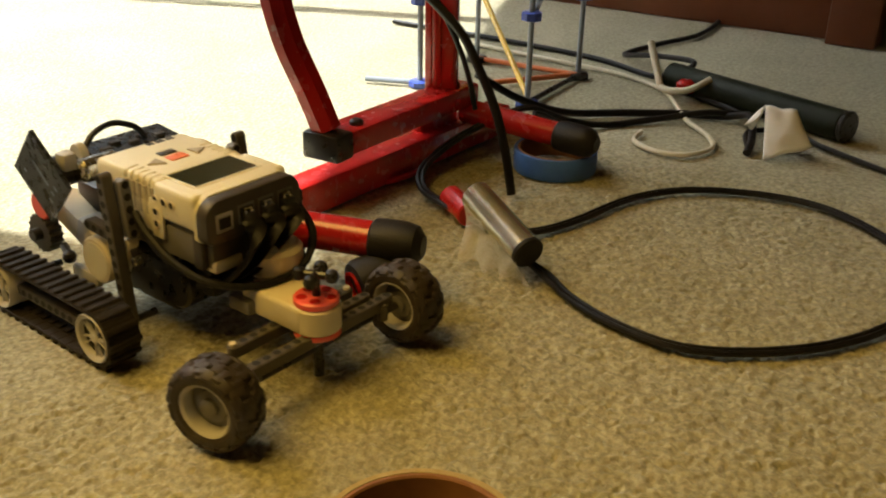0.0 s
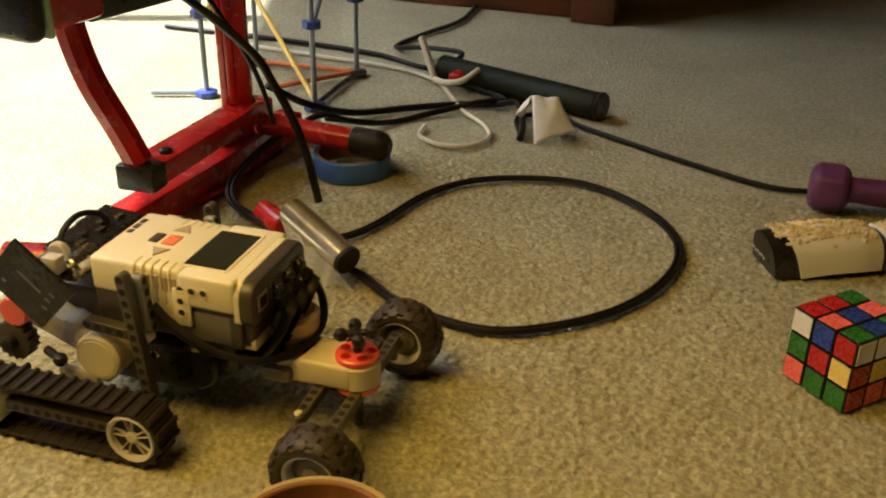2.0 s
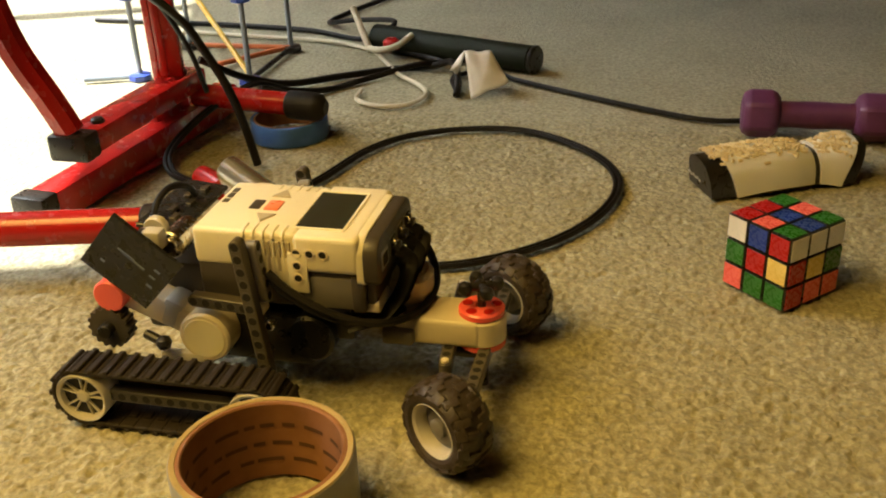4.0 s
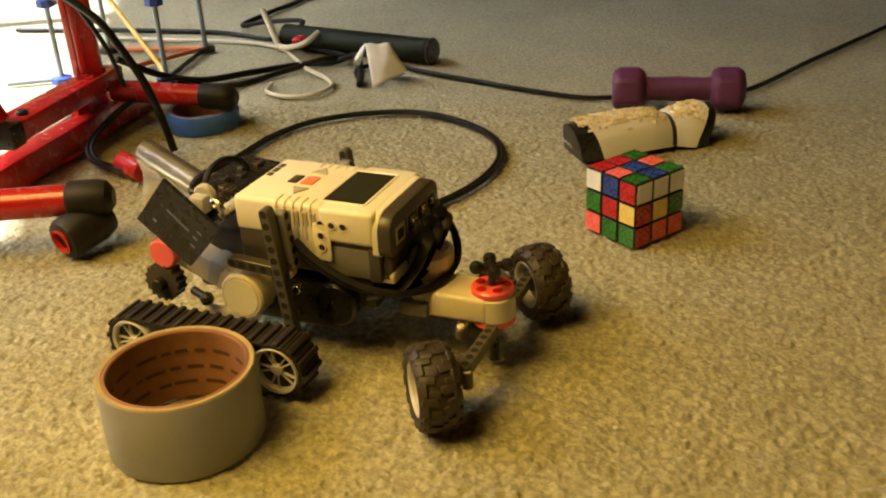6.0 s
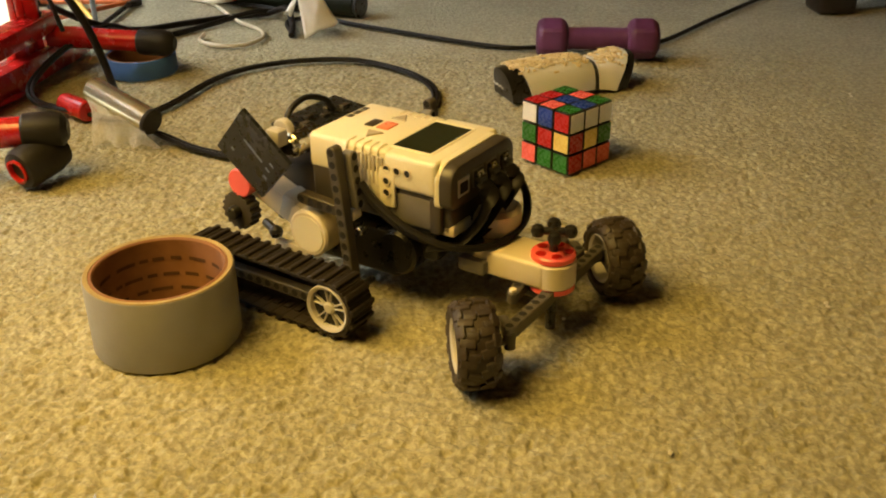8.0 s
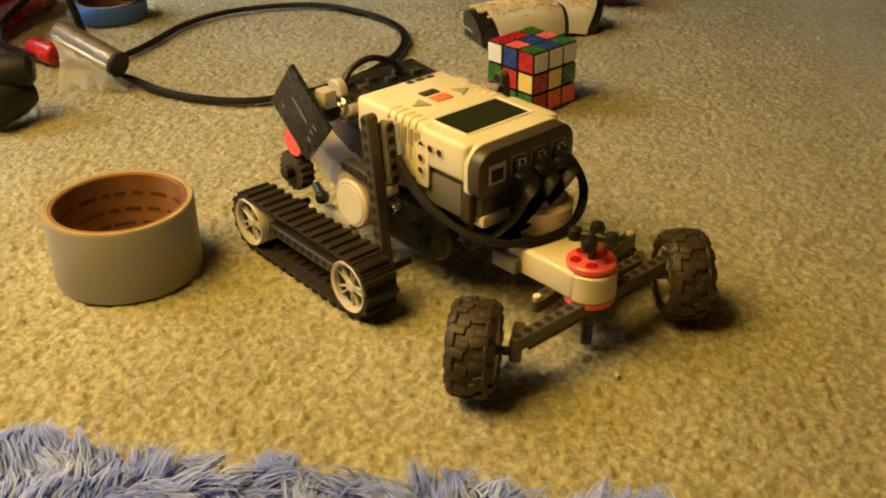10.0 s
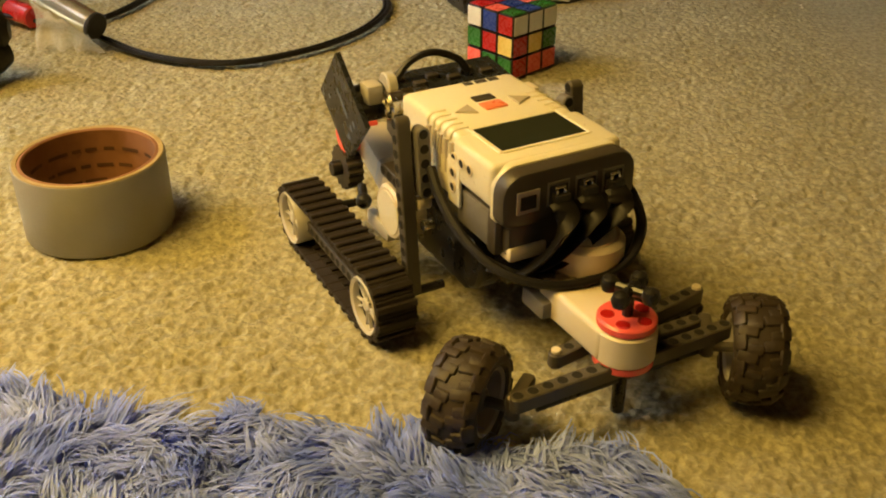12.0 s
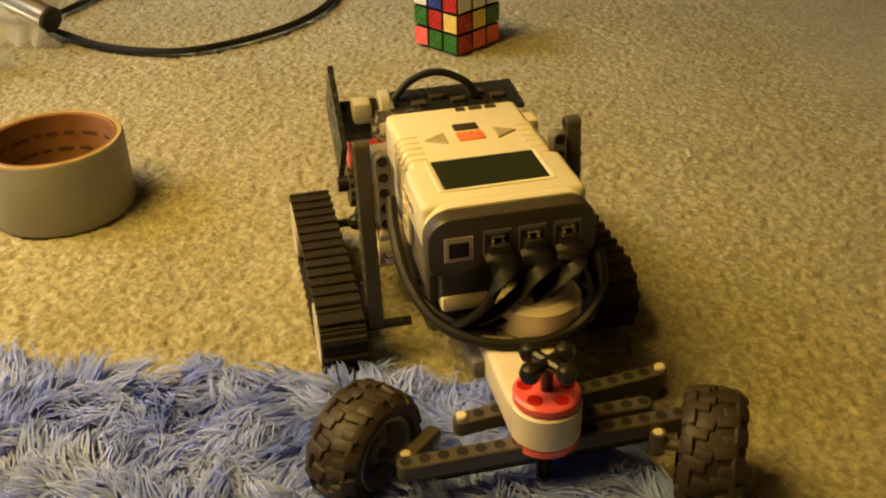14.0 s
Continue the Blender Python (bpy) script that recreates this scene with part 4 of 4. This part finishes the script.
def build_body():
    for s in (-1, 1):
        part("upright_beam", liftarm(13, pose(-0.0270, s * 0.0535, 0.0215, 0, -96, 0)), [AXLE_GREY, RECESS_SHADE], robot, "dark grey upright beam")
        part("inner_beam", liftarm(5, pose(-0.0290, s * 0.0447, 0.080, 0, -96, 0) @ pose(0, 0, 0, 90, 0, 0)), [BLUISH_GREY, RECESS_SHADE], robot, "grey beam with pin holes")
        part("rear_beam", liftarm(5, pose(-0.0735, s * 0.0440, 0.0735) @ pose(0, 0, 0, 0, 4, 0)), [GREY_ABS, RECESS_SHADE], robot)
        part("pin", rod((-0.032, s * 0.040, 0.0715), (-0.032, s * 0.0485, 0.0715), 0.0042, 14, 0.0008), CREAM_ABS, robot, "cream pin")
        part("pin", rod((-0.027, s * 0.040, 0.060), (-0.027, s * 0.047, 0.060), 0.003, 12, 0.0006), METAL, robot)
        # drive motor with a round cap
        mot = part("drive_motor", rod((-0.071, s * 0.018, 0.047), (-0.071, s * 0.0465, 0.047), 0.0168, 36, 0.0015), CREAM_ABS, robot, "cream round motor")
        part("motor_face", rod((-0.071, s * 0.0464, 0.047), (-0.071, s * 0.0470, 0.047), 0.0135, 32, 0.0003), WHITE_ABS, mot)
        part("motor_neck", box(0, 0, 0, 0.062, 0.021, 0.019, 0.004, 2, pose(-0.100, s * 0.031, 0.0595, 0, 23, 0)), CREAM_ABS, robot, "cream motor housing")
        part("motor_sleeve", box(0, 0, 0, 0.014, 0.022, 0.0205, 0.004, 2, pose(-0.094, s * 0.031, 0.0585, 0, 23, 0)), LIGHT_GREY, robot, "pale grey motor sleeve")
        part("motor_hub", rod((-0.129, s * 0.028, 0.072), (-0.129, s * 0.0495, 0.072), 0.0105, 20, 0.001), ORANGE, robot, "orange-red motor hub")
        prof = []
        for k in range(64):
            rr = 0.0142 if k % 4 in (0, 1) else 0.0126
            prof.append((-0.133 + rr * math.cos(k * math.pi / 32), 0.050 + rr * math.sin(k * math.pi / 32)))
        gear = bmesh.new()
        rings = [[gear.verts.new((x, s * y, z)) for x, z in prof] for y in (0.040, 0.050)]
        gear.faces.new(rings[0])
        gear.faces.new(rings[1][::-1])
        for k in range(64):
            gear.faces.new((rings[0][k], rings[1][k], rings[1][(k + 1) % 64], rings[0][(k + 1) % 64]))
        bmesh.ops.recalc_face_normals(gear, faces=gear.faces[:])
        part("gear", gear, GREY_ABS, robot, "dark toothed wheel")
        part("gear_pin", rod((-0.133, s * 0.049, 0.050), (-0.133, s * 0.056, 0.050), 0.0048, 12, 0.0005), BLACK_ABS, robot)
        part("ball_joint", joined(rod((-0.110, s * 0.046, 0.046), (-0.098, s * 0.050, 0.044), 0.003, 10), lathe([(0.001, -0.005), (0.004, -0.003), (0.005, 0), (0.004, 0.003), (0.001, 0.005)], 14, pose(-0.096, s * 0.051, 0.044))), BLACK_ABS, robot)
        part("side_plate", box(-0.088, s * 0.044, 0.030, 0.030, 0.006, 0.010, 0.002, 2), LIGHT_GREY, robot, "pale side plate")
    part("chassis", joined(box(-0.045, 0, 0.040, 0.075, 0.060, 0.034, 0.004, 2), box(0.002, 0, 0.050, 0.030, 0.040, 0.026, 0.004, 2), rod((-0.01, -0.03, 0.042), (-0.01, 0.03, 0.042), 0.016, 24, 0.002)), BLACK_ABS, robot, "black underbody")
    part("rear_block", box(-0.098, 0, 0.062, 0.045, 0.05, 0.05, 0.004, 2), GREY_ABS, robot)
    # boards
    side = [(-0.109, 0.133), (-0.136, 0.102), (-0.099, 0.072), (-0.071, 0.102)]
    bm = bmesh.new()
    for y in (-0.0555, -0.0585):
        for x, z in side:
            bm.verts.new((x, y, z))
    bm.verts.ensure_lookup_table()
    v = bm.verts
    bm.faces.new(v[0:4])
    bm.faces.new(v[4:8][::-1])
    for k in range(4):
        bm.faces.new((v[k], v[(k + 1) % 4], v[4 + (k + 1) % 4], v[4 + k]))
    bmesh.ops.recalc_face_normals(bm, faces=bm.faces[:])
    b = part("side_board", bm, BOARD, robot, "black square board with printed marks")
    for x, z, w in ((-0.105, 0.108, 0.012), (-0.101, 0.104, 0.016), (-0.091, 0.094, 0.004), (-0.087, 0.098, 0.004), (-0.094, 0.088, 0.004), (-0.121, 0.103, 0.003)):
        part("print_mark", box(0, 0, 0, w, 0.0005, 0.0016, 0.0002, 1, pose(x, -0.0588, z, 0, 42, 0)), SOLDER, b, "pale blue print")
    part("board_mount", rod((-0.1035, -0.0555, 0.1025), (-0.1035, -0.030, 0.1025), 0.011, 18, 0.001), BLACK_ABS, robot)
    part("mount_clip", box(-0.094, -0.044, 0.112, 0.012, 0.010, 0.012, 0.002, 2), LIGHT_GREY, robot, "pale grey clip")
    r = part("rear_board", box(0, 0, 0, 0.030, 0.070, 0.003, 0.0006, 1, pose(-0.102, 0.010, 0.1085, 0, 6, 0)), BOARD, robot, "black board behind the brick")
    for k in range(5):
        part("chip", box(0, 0, 0, 0.004, 0.008, 0.003, 0.0004, 1, pose(-0.097 - 0.006 * (k % 2), -0.012 + k * 0.011, 0.1105 + 0.0006 * (k % 2), 0, 6, 0)), GREY_ABS, r)
    part("servo_drum", joined(rod((-0.088, -0.038, 0.1045), (-0.088, -0.012, 0.1045), 0.0085, 24, 0.001), rod((-0.088, -0.041, 0.1045), (-0.088, -0.038, 0.1045), 0.0060, 20, 0.0005)), METAL, robot, "metal servo drum")
    part("servo_gear", rod((-0.099, -0.034, 0.1125), (-0.099, -0.028, 0.1125), 0.0075, 14, 0.0008), LIGHT_GREY, robot, "pale grey gear")
    part("board_wire", sweep([(-0.105, -0.024, 0.112), (-0.106, -0.014, 0.121), (-0.104, 0.000, 0.125), (-0.100, 0.014, 0.120), (-0.098, 0.020, 0.112)], 0.0022, 8), CABLE, robot, "black wire arch")
    # steering motor arm
    arm = part("steering_motor", joined(box(0.0675, -0.001, 0.0470, 0.053, 0.0315, 0.0180, 0.003, 3), rod((0.0925, -0.001, 0.038), (0.0925, -0.001, 0.055), 0.0150, 32, 0.001)), CREAM_ABS, robot, "cream steering motor")
    part("motor_body", rod((0.0400, 0.012, 0.056), (0.0400, 0.012, 0.0745), 0.0195, 32, 0.003), CREAM_ABS, robot, "cream round motor end")
    part("motor_step", rod((0.0400, 0.012, 0.062), (0.0400, 0.012, 0.0768), 0.0148, 32, 0.002), WHITE_ABS, robot)
    part("grey_bracket", box(0.044, -0.018, 0.044, 0.020, 0.008, 0.010, 0.002, 2), BLUISH_GREY, robot)
    hub = lathe([(0.013, 0), (0.0142, 0.001), (0.0142, 0.004), (0.013, 0.005)], 36, pose(0.0925, -0.001, 0.055))
    part("hub", hub, ORANGE, arm, "orange-red motor hub")
    part("hub_base", lathe([(0.012, 0), (0.0146, 0.0012), (0.0146, 0.0045)], 36, pose(0.0925, -0.001, 0.0335)), ORANGE, arm, "orange-red lower hub")
    for k in range(5):
        q = 2 * math.pi * k / 5 + 0.4
        # flat disc in darker red, standing for the shade in a hub cutout
        part("hub_hole_shade", lathe([(0.0034, 0), (0.0034, 0.0005)], 14, pose(0.0925 + 0.0092 * math.cos(q), -0.001 + 0.0092 * math.sin(q), 0.0597)), RED_STEEL, arm)
    # cables from the ports
    for y0, y1, b_ in ((-0.0075, -0.017, 0.0), (0.0085, -0.011, 0.002), (0.0245, -0.005, 0.004)):
        part("port_cable", sweep([(0.0435, y0, 0.0975), (0.0480, y0, 0.0945), (0.0495, y0 - 0.002, 0.088), (0.0475, (y0 + y1) / 2, 0.077), (0.0425, y1, 0.067 - b_), (0.034, y1 - 0.006, 0.058), (0.016, y1 - 0.010, 0.052)], 0.0022, 8, 8, 3.0), FLAT_CABLE, robot, "black flat cable")
    part("loop_cable", sweep([(0.026, 0.0385, 0.094), (0.038, 0.0400, 0.088), (0.050, 0.0380, 0.076), (0.0580, 0.0250, 0.0640), (0.0590, 0.0050, 0.0590), (0.0530, -0.0170, 0.0585), (0.0360, -0.0345, 0.0615), (0.012, -0.0425, 0.070), (-0.012, -0.0435, 0.083), (-0.026, -0.042, 0.094)], 0.0022, 8, 8, 1.3), FLAT_CABLE, robot, "black cable looped round the brick")
    part("loop_cable", sweep([(0.046, -0.010, 0.0590), (0.036, -0.026, 0.0585), (0.012, -0.0405, 0.0655), (-0.014, -0.0425, 0.079), (-0.026, -0.041, 0.089)], 0.0021, 8), FLAT_CABLE, robot)


build_body()

# front axle with steered wheel knuckles and a tie rod
axle = part("front_axle", joined(rod((0, -0.048, -0.010), (0, 0.048, -0.010), 0.0024, 10), rod((0, 0, -0.03), (0, 0, 0.004), 0.0035, 12)), BLACK_ABS, robot, at=pose(HUB.x, HUB.y, 0.0335))
lay_flat = pose(0, 0, 0, 90, 0, 0)
part("axle_beam", liftarm(9, pose(0.004, -0.061, 0.0005, 0, 0, 90) @ lay_flat), [AXLE_GREY, RECESS_SHADE], axle, "dark grey beam with pin holes")
part("axle_beam", liftarm(7, pose(0.004, 0.011, 0.0005, 0, 0, 90) @ lay_flat), [AXLE_GREY, RECESS_SHADE], axle, "dark grey beam with pin holes")
part("axle_beam", liftarm(5, pose(-0.004, 0.014, 0.0030, 0, 0, 90) @ lay_flat), [AXLE_GREY, RECESS_SHADE], axle, "dark grey beam with pin holes")
part("joint_cross", joined(*[lathe([(0.0009, -0.0046), (0.0036, -0.0031), (0.0046, 0), (0.0036, 0.0031), (0.0009, 0.0046)], 14, pose(0.0102 * math.cos(q), 0.0102 * math.sin(q), 0.0400)) for q in (0.5, 2.07, 3.64, 5.21)],
     rod((-0.0090, -0.0049, 0.0400), (0.0090, 0.0049, 0.0400), 0.0026, 10), rod((-0.0049, 0.0090, 0.0400), (0.0049, -0.0090, 0.0400), 0.0026, 10), rod((0, 0, 0.022), (0, 0, 0.042), 0.0026, 10)), BLACK_ABS, axle, "black four-ball joint")
part("link_block", box(-0.010, 0, -0.006, 0.022, 0.012, 0.006, 0.002, 2), BLACK_ABS, axle)
tie = part("tie_rod", joined(liftarm(13, pose(0, -0.048, 0, 0, 0, 90) @ pose(0, 0, 0, 90, 0, 0)), liftarm(6, pose(0, 0.008, -0.0077, 0, 0, 90))), [AXLE_GREY, RECESS_SHADE], robot, "dark grey steering link with pin holes")
for y in (-0.048, 0.048):
    part("end_pin", rod((0, y, 0.002), (0, y, 0.0058), 0.0025, 12, 0.0005), CREAM_ABS, tie, "cream end pin")
knuckles = []
for s in (-1, 1):
    kn = part("knuckle", joined(rod((0, s * -0.022, 0), (0, 0, 0), 0.0027, 10), rod((0, s * -0.022, -0.005), (0, s * -0.022, 0.006), 0.0036, 12), box(-0.010, s * -0.022, 0.002, 0.024, 0.0070, 0.0070, 0.002, 2)), AXLE_GREY, robot, "grey steering knuckle")
    part("knuckle_pin", rod((0, s * -0.022, 0.003), (0, s * -0.022, 0.0066), 0.0024, 12, 0.0006), CREAM_ABS, kn, "cream pin")
    knuckles.append(kn)


def tyre_mesh():
    R, w = 0.0262, 0.0128
    bm = lathe([(0.0165, -w * 0.86), (0.019, -w), (0.0220, -w * 1.0), (0.0240, -w * 0.86), (0.0252, -w * 0.66), (R, -w * 0.30), (R, w * 0.30), (0.0252, w * 0.66), (0.0240, w * 0.86), (0.0220, w * 1.0), (0.019, w), (0.0165, w * 0.86)], 48, closed=True)
    bm.transform(pose(0, 0, 0, 90, 0, 0))
    return mesh_of("wheel", bm, RUBBER)


def tyre_lugs(wheel):
    """Two staggered rows of tread blocks and two rows of shoulder blocks."""
    lay = pose(0, 0, 0, 90, 0, 0)
    for k in range(13):
        q = 360 * k / 13
        for z, off in ((-0.0056, 0.0), (0.0056, 0.5)):
            sg = math.copysign(1, z)
            for name, me, m in (("tread_block", LUG, pose(0, 0, 0, 0, 0, q + off * 360 / 13) @ Matrix.Translation((0.0253, 0, z)) @ pose(0, 0, 0, sg * -10, sg * -9, 0)),
                                ("shoulder_block", SHOULDER, pose(0, 0, 0, 0, 0, q + (off + 0.42) * 360 / 13) @ Matrix.Translation((0.0244, 0, sg * 0.0103)) @ pose(0, 0, 0, 0, sg * -38, 0))):
                ob = new(name, me)
                ob.parent = wheel
                ob.matrix_basis = lay @ m


def rim_mesh():
    bm = lathe([(0.0150, -0.0105), (0.0165, -0.0118), (0.0172, -0.0112), (0.0172, 0.0112), (0.0165, 0.0118), (0.0150, 0.0105), (0.0140, 0.004), (0.0140, -0.004)], 40, closed=True)
    dark = joined(lathe([(0.0141, -0.003), (0.0141, 0.003)], 30), lathe([(0.004, -0.009), (0.0056, -0.008), (0.0056, 0.008), (0.004, 0.009)], 20), lathe([(0.0085, -0.0055), (0.0100, -0.005), (0.0100, 0.005), (0.0085, 0.0055)], 24))
    bm = joined(bm, slot(dark, 1))
    bm.transform(pose(0, 0, 0, 90, 0, 0))
    return mesh_of("rim", bm, [LIGHT_GREY, BLUISH_GREY])


TYRE, RIM = tyre_mesh(), rim_mesh()
LUG = mesh_of("tread_block", joined(box(0, -0.0020, 0.0010, 0.0034, 0.0056, 0.0100, 0.0012, 2), box(0, 0.0022, -0.0016, 0.0034, 0.0052, 0.0078, 0.0012, 2)), RUBBER)
SHOULDER = mesh_of("shoulder_block", box(0, 0, 0, 0.0026, 0.0078, 0.0066, 0.0011, 2), RUBBER)
front_wheels = []
for s in (-1, 1):
    wheel = tagged(new("wheel", TYRE), "chunky black off-road tyre")
    wheel.parent = robot
    rim = tagged(new("rim", RIM), "pale grey spoked rim")
    rim.parent = wheel
    tyre_lugs(wheel)
    front_wheels.append((wheel, s))

# tracks: two wheels and a belt of links on each side
TX0, TX1, TZ, TR = -0.138, -0.026, 0.0205, 0.0182
LINKS = 36
RUN = TX1 - TX0
LOOP = 2 * RUN + 2 * math.pi * TR


def on_track(d):
    """Place and slope of a link d metres along the belt: top run backwards to forwards."""
    d %= LOOP
    if d < RUN:
        return TX0 + d, TZ + TR, 0.0
    d -= RUN
    if d < math.pi * TR:
        a = d / TR
        return TX1 + TR * math.sin(a), TZ + TR * math.cos(a), a
    d -= math.pi * TR
    if d < RUN:
        return TX1 - d, TZ - TR, math.pi
    a = (d - RUN) / TR
    return TX0 - TR * math.sin(a), TZ - TR * math.cos(a), math.pi + a


def track_wheel_mesh():
    bm = lathe([(0.0142, -0.0112), (0.0162, -0.0122), (0.0168, -0.0112), (0.0168, 0.0112), (0.0162, 0.0122), (0.0142, 0.0112), (0.0136, 0.006), (0.0136, -0.006)], 40, closed=True)
    # slot 1 is a near-black drum that paints the shade behind the spokes
    bm = joined(bm, lathe([(0.003, -0.0105), (0.0042, -0.0095), (0.0042, 0.0095), (0.003, 0.0105)], 18),
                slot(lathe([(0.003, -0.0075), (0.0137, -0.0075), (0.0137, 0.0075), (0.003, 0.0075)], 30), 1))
    bm.transform(pose(0, 0, 0, 90, 0, 0))
    return mesh_of("track_wheel", bm, [LIGHT_GREY, RECESS_SHADE])


P_LINK = LOOP / LINKS
link_mesh = mesh_of("track_link", joined(box(0, 0, 0, P_LINK * 1.02, 0.0235, 0.0028, 0.0006, 1), box(0, 0, 0.0022, P_LINK * 0.42, 0.0240, 0.0026, 0.0007, 1), box(0, 0, -0.0018, P_LINK * 0.5, 0.006, 0.002)), TRACK_RUBBER)
TW = track_wheel_mesh()
spoke_mesh = mesh_of("spoke", box(0.0090, 0, 0, 0.0110, 0.0190, 0.0009, 0.0003, 1), LIGHT_GREY)
track_wheels, track_links = [], []
for s in (-1, 1):
    yc = s * 0.0725
    part("track_frame", joined(liftarm(13, pose(TX0 + 0.008, yc + s * 0.002, TZ)), box((TX0 + TX1) / 2, yc - s * 0.008, TZ, 0.09, 0.006, 0.016, 0.001, 1)), [GREY_ABS, RECESS_SHADE], robot, "dark beam inside the track")
    for x in (TX0, TX1):
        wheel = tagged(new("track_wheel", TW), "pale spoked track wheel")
        wheel.parent = robot
        for k in range(10):
            sp = new("spoke", spoke_mesh)
            sp.parent = wheel
            sp.matrix_basis = pose(0, 0, 0, 0, 72 * (k // 2) + 22 * (k % 2), 0)
        track_wheels.append((wheel, x, yc))
        part("stub_axle", rod((x, yc, TZ), (x, s * 0.035, TZ), 0.0026, 10), BLACK_ABS, robot)
    for k in range(LINKS):
        link = new("track_link", link_mesh)
        link.parent = robot
        track_links.append((link, k * P_LINK, yc))


# ---- what moves ----
ROBOT_PATH = [
    (0.0, -0.5288, -0.1159, -8.1), (0.5, -0.4909, -0.1190, -5.2), (1.0, -0.4596, -0.1165, -3.6), (1.5, -0.4290, -0.1150, -2.7), (2.0, -0.4035, -0.1120, -1.0), (2.5, -0.3756, -0.1100, 0.6),
    (2.7, -0.3648, -0.1085, 1.1), (4.8, -0.2364, -0.1307, -5.6), (5.0, -0.2271, -0.1321, -7.7), (5.5, -0.2065, -0.1420, -11.2), (6.0, -0.1859, -0.1504, -14.2), (6.5, -0.1642, -0.1628, -18.1),
    (7.0, -0.1434, -0.1759, -22.5), (7.5, -0.1251, -0.1909, -26.5), (8.0, -0.1060, -0.2078, -30.6), (8.5, -0.0888, -0.2256, -34.7), (9.0, -0.0741, -0.2465, -39.2), (11.3, -0.0145, -0.3380, -55.2),
    (11.5, -0.0112, -0.3490, -56.7), (12.0, -0.0040, -0.3703, -59.9), (12.5, -0.0010, -0.3930, -63.9), (13.0, 0.0036, -0.4214, -68.2), (13.5, 0.0056, -0.4480, -72.9), (14.0, 0.0046, -0.4637, -77.3)]
STEER = [(0, 2), (1, -2), (2.7, -3), (4.8, -52), (5, -54), (7.5, -49), (9, -45), (11.5, -43), (12.5, -41), (14, -33)]


LEFT_TURN = [(0, 14), (1, 4), (2.7, -3), (4.8, -55), (5, -57), (6, -53), (7.5, -48), (9, -48), (11.3, -55), (12.5, -52), (14, -48)]


def motions():
    walk(robot, [(t, pose(x, y, 0, 0, 0, a)) for t, x, y, a in ROBOT_PATH])
    ts = [r[0] for r in ROBOT_PATH]
    steps = [0.0] + [math.hypot(b[1] - a[1], b[2] - a[2]) for a, b in zip(ROBOT_PATH, ROBOT_PATH[1:])]
    gone = list(np.cumsum(steps))

    def travelled(t):
        return float(np.interp(t, ts, gone))

    times = [k * 14.0 / 42 for k in range(43)]

    def steer(t):
        return float(np.interp(t, [a for a, _ in STEER], [b for _, b in STEER]))

    walk(tie, [(t, pose(HUB.x - 0.021, HUB.y - 0.021 * steer(t) / 45, 0.0345, 0, 0, -0.17 * steer(t))) for t in times])
    for (wheel, side), kn in zip(front_wheels, knuckles):
        def centre(t):
            xs = (0.098, 0.098, 0.081, 0.081, 0.076, 0.071) if side < 0 else (0.098, 0.098, 0.101, 0.105, 0.109, 0.112)
            ys = (-0.0850, -0.0790, -0.0775, -0.0775, -0.0755, -0.0750) if side < 0 else (0.0735, 0.0735, 0.0690, 0.0685, 0.0665, 0.0660)
            return float(np.interp(t, (0, 2.7, 4.8, 9, 11.5, 14), xs)), float(np.interp(t, (0, 2.7, 4.8, 9, 11.5, 14), ys))

        def turned(t):
            return float(np.interp(t, [a for a, _ in LEFT_TURN], [b for _, b in LEFT_TURN])) if side < 0 else 0.84 * steer(t)

        walk(kn, [(t, pose(*centre(t), 0.028, 0, 0, turned(t))) for t in times])
        walk(wheel, [(t, pose(*centre(t), 0.028, 0, 0, turned(t)) @ pose(0, 0, 0, 0, math.degrees(travelled(t) / 0.028), 0)) for t in times])
    for wheel, x, y in track_wheels:
        walk(wheel, [(t, pose(x, y, TZ, 0, math.degrees(travelled(t) / 0.0182), 0)) for t in times])
    for link, d0, y in track_links:
        rows = []
        for t in times:
            x, z, a = on_track(d0 + travelled(t))
            rows.append((t, pose(x, y, z, 0, math.degrees(a), 0)))
        walk(link, rows)


motions()
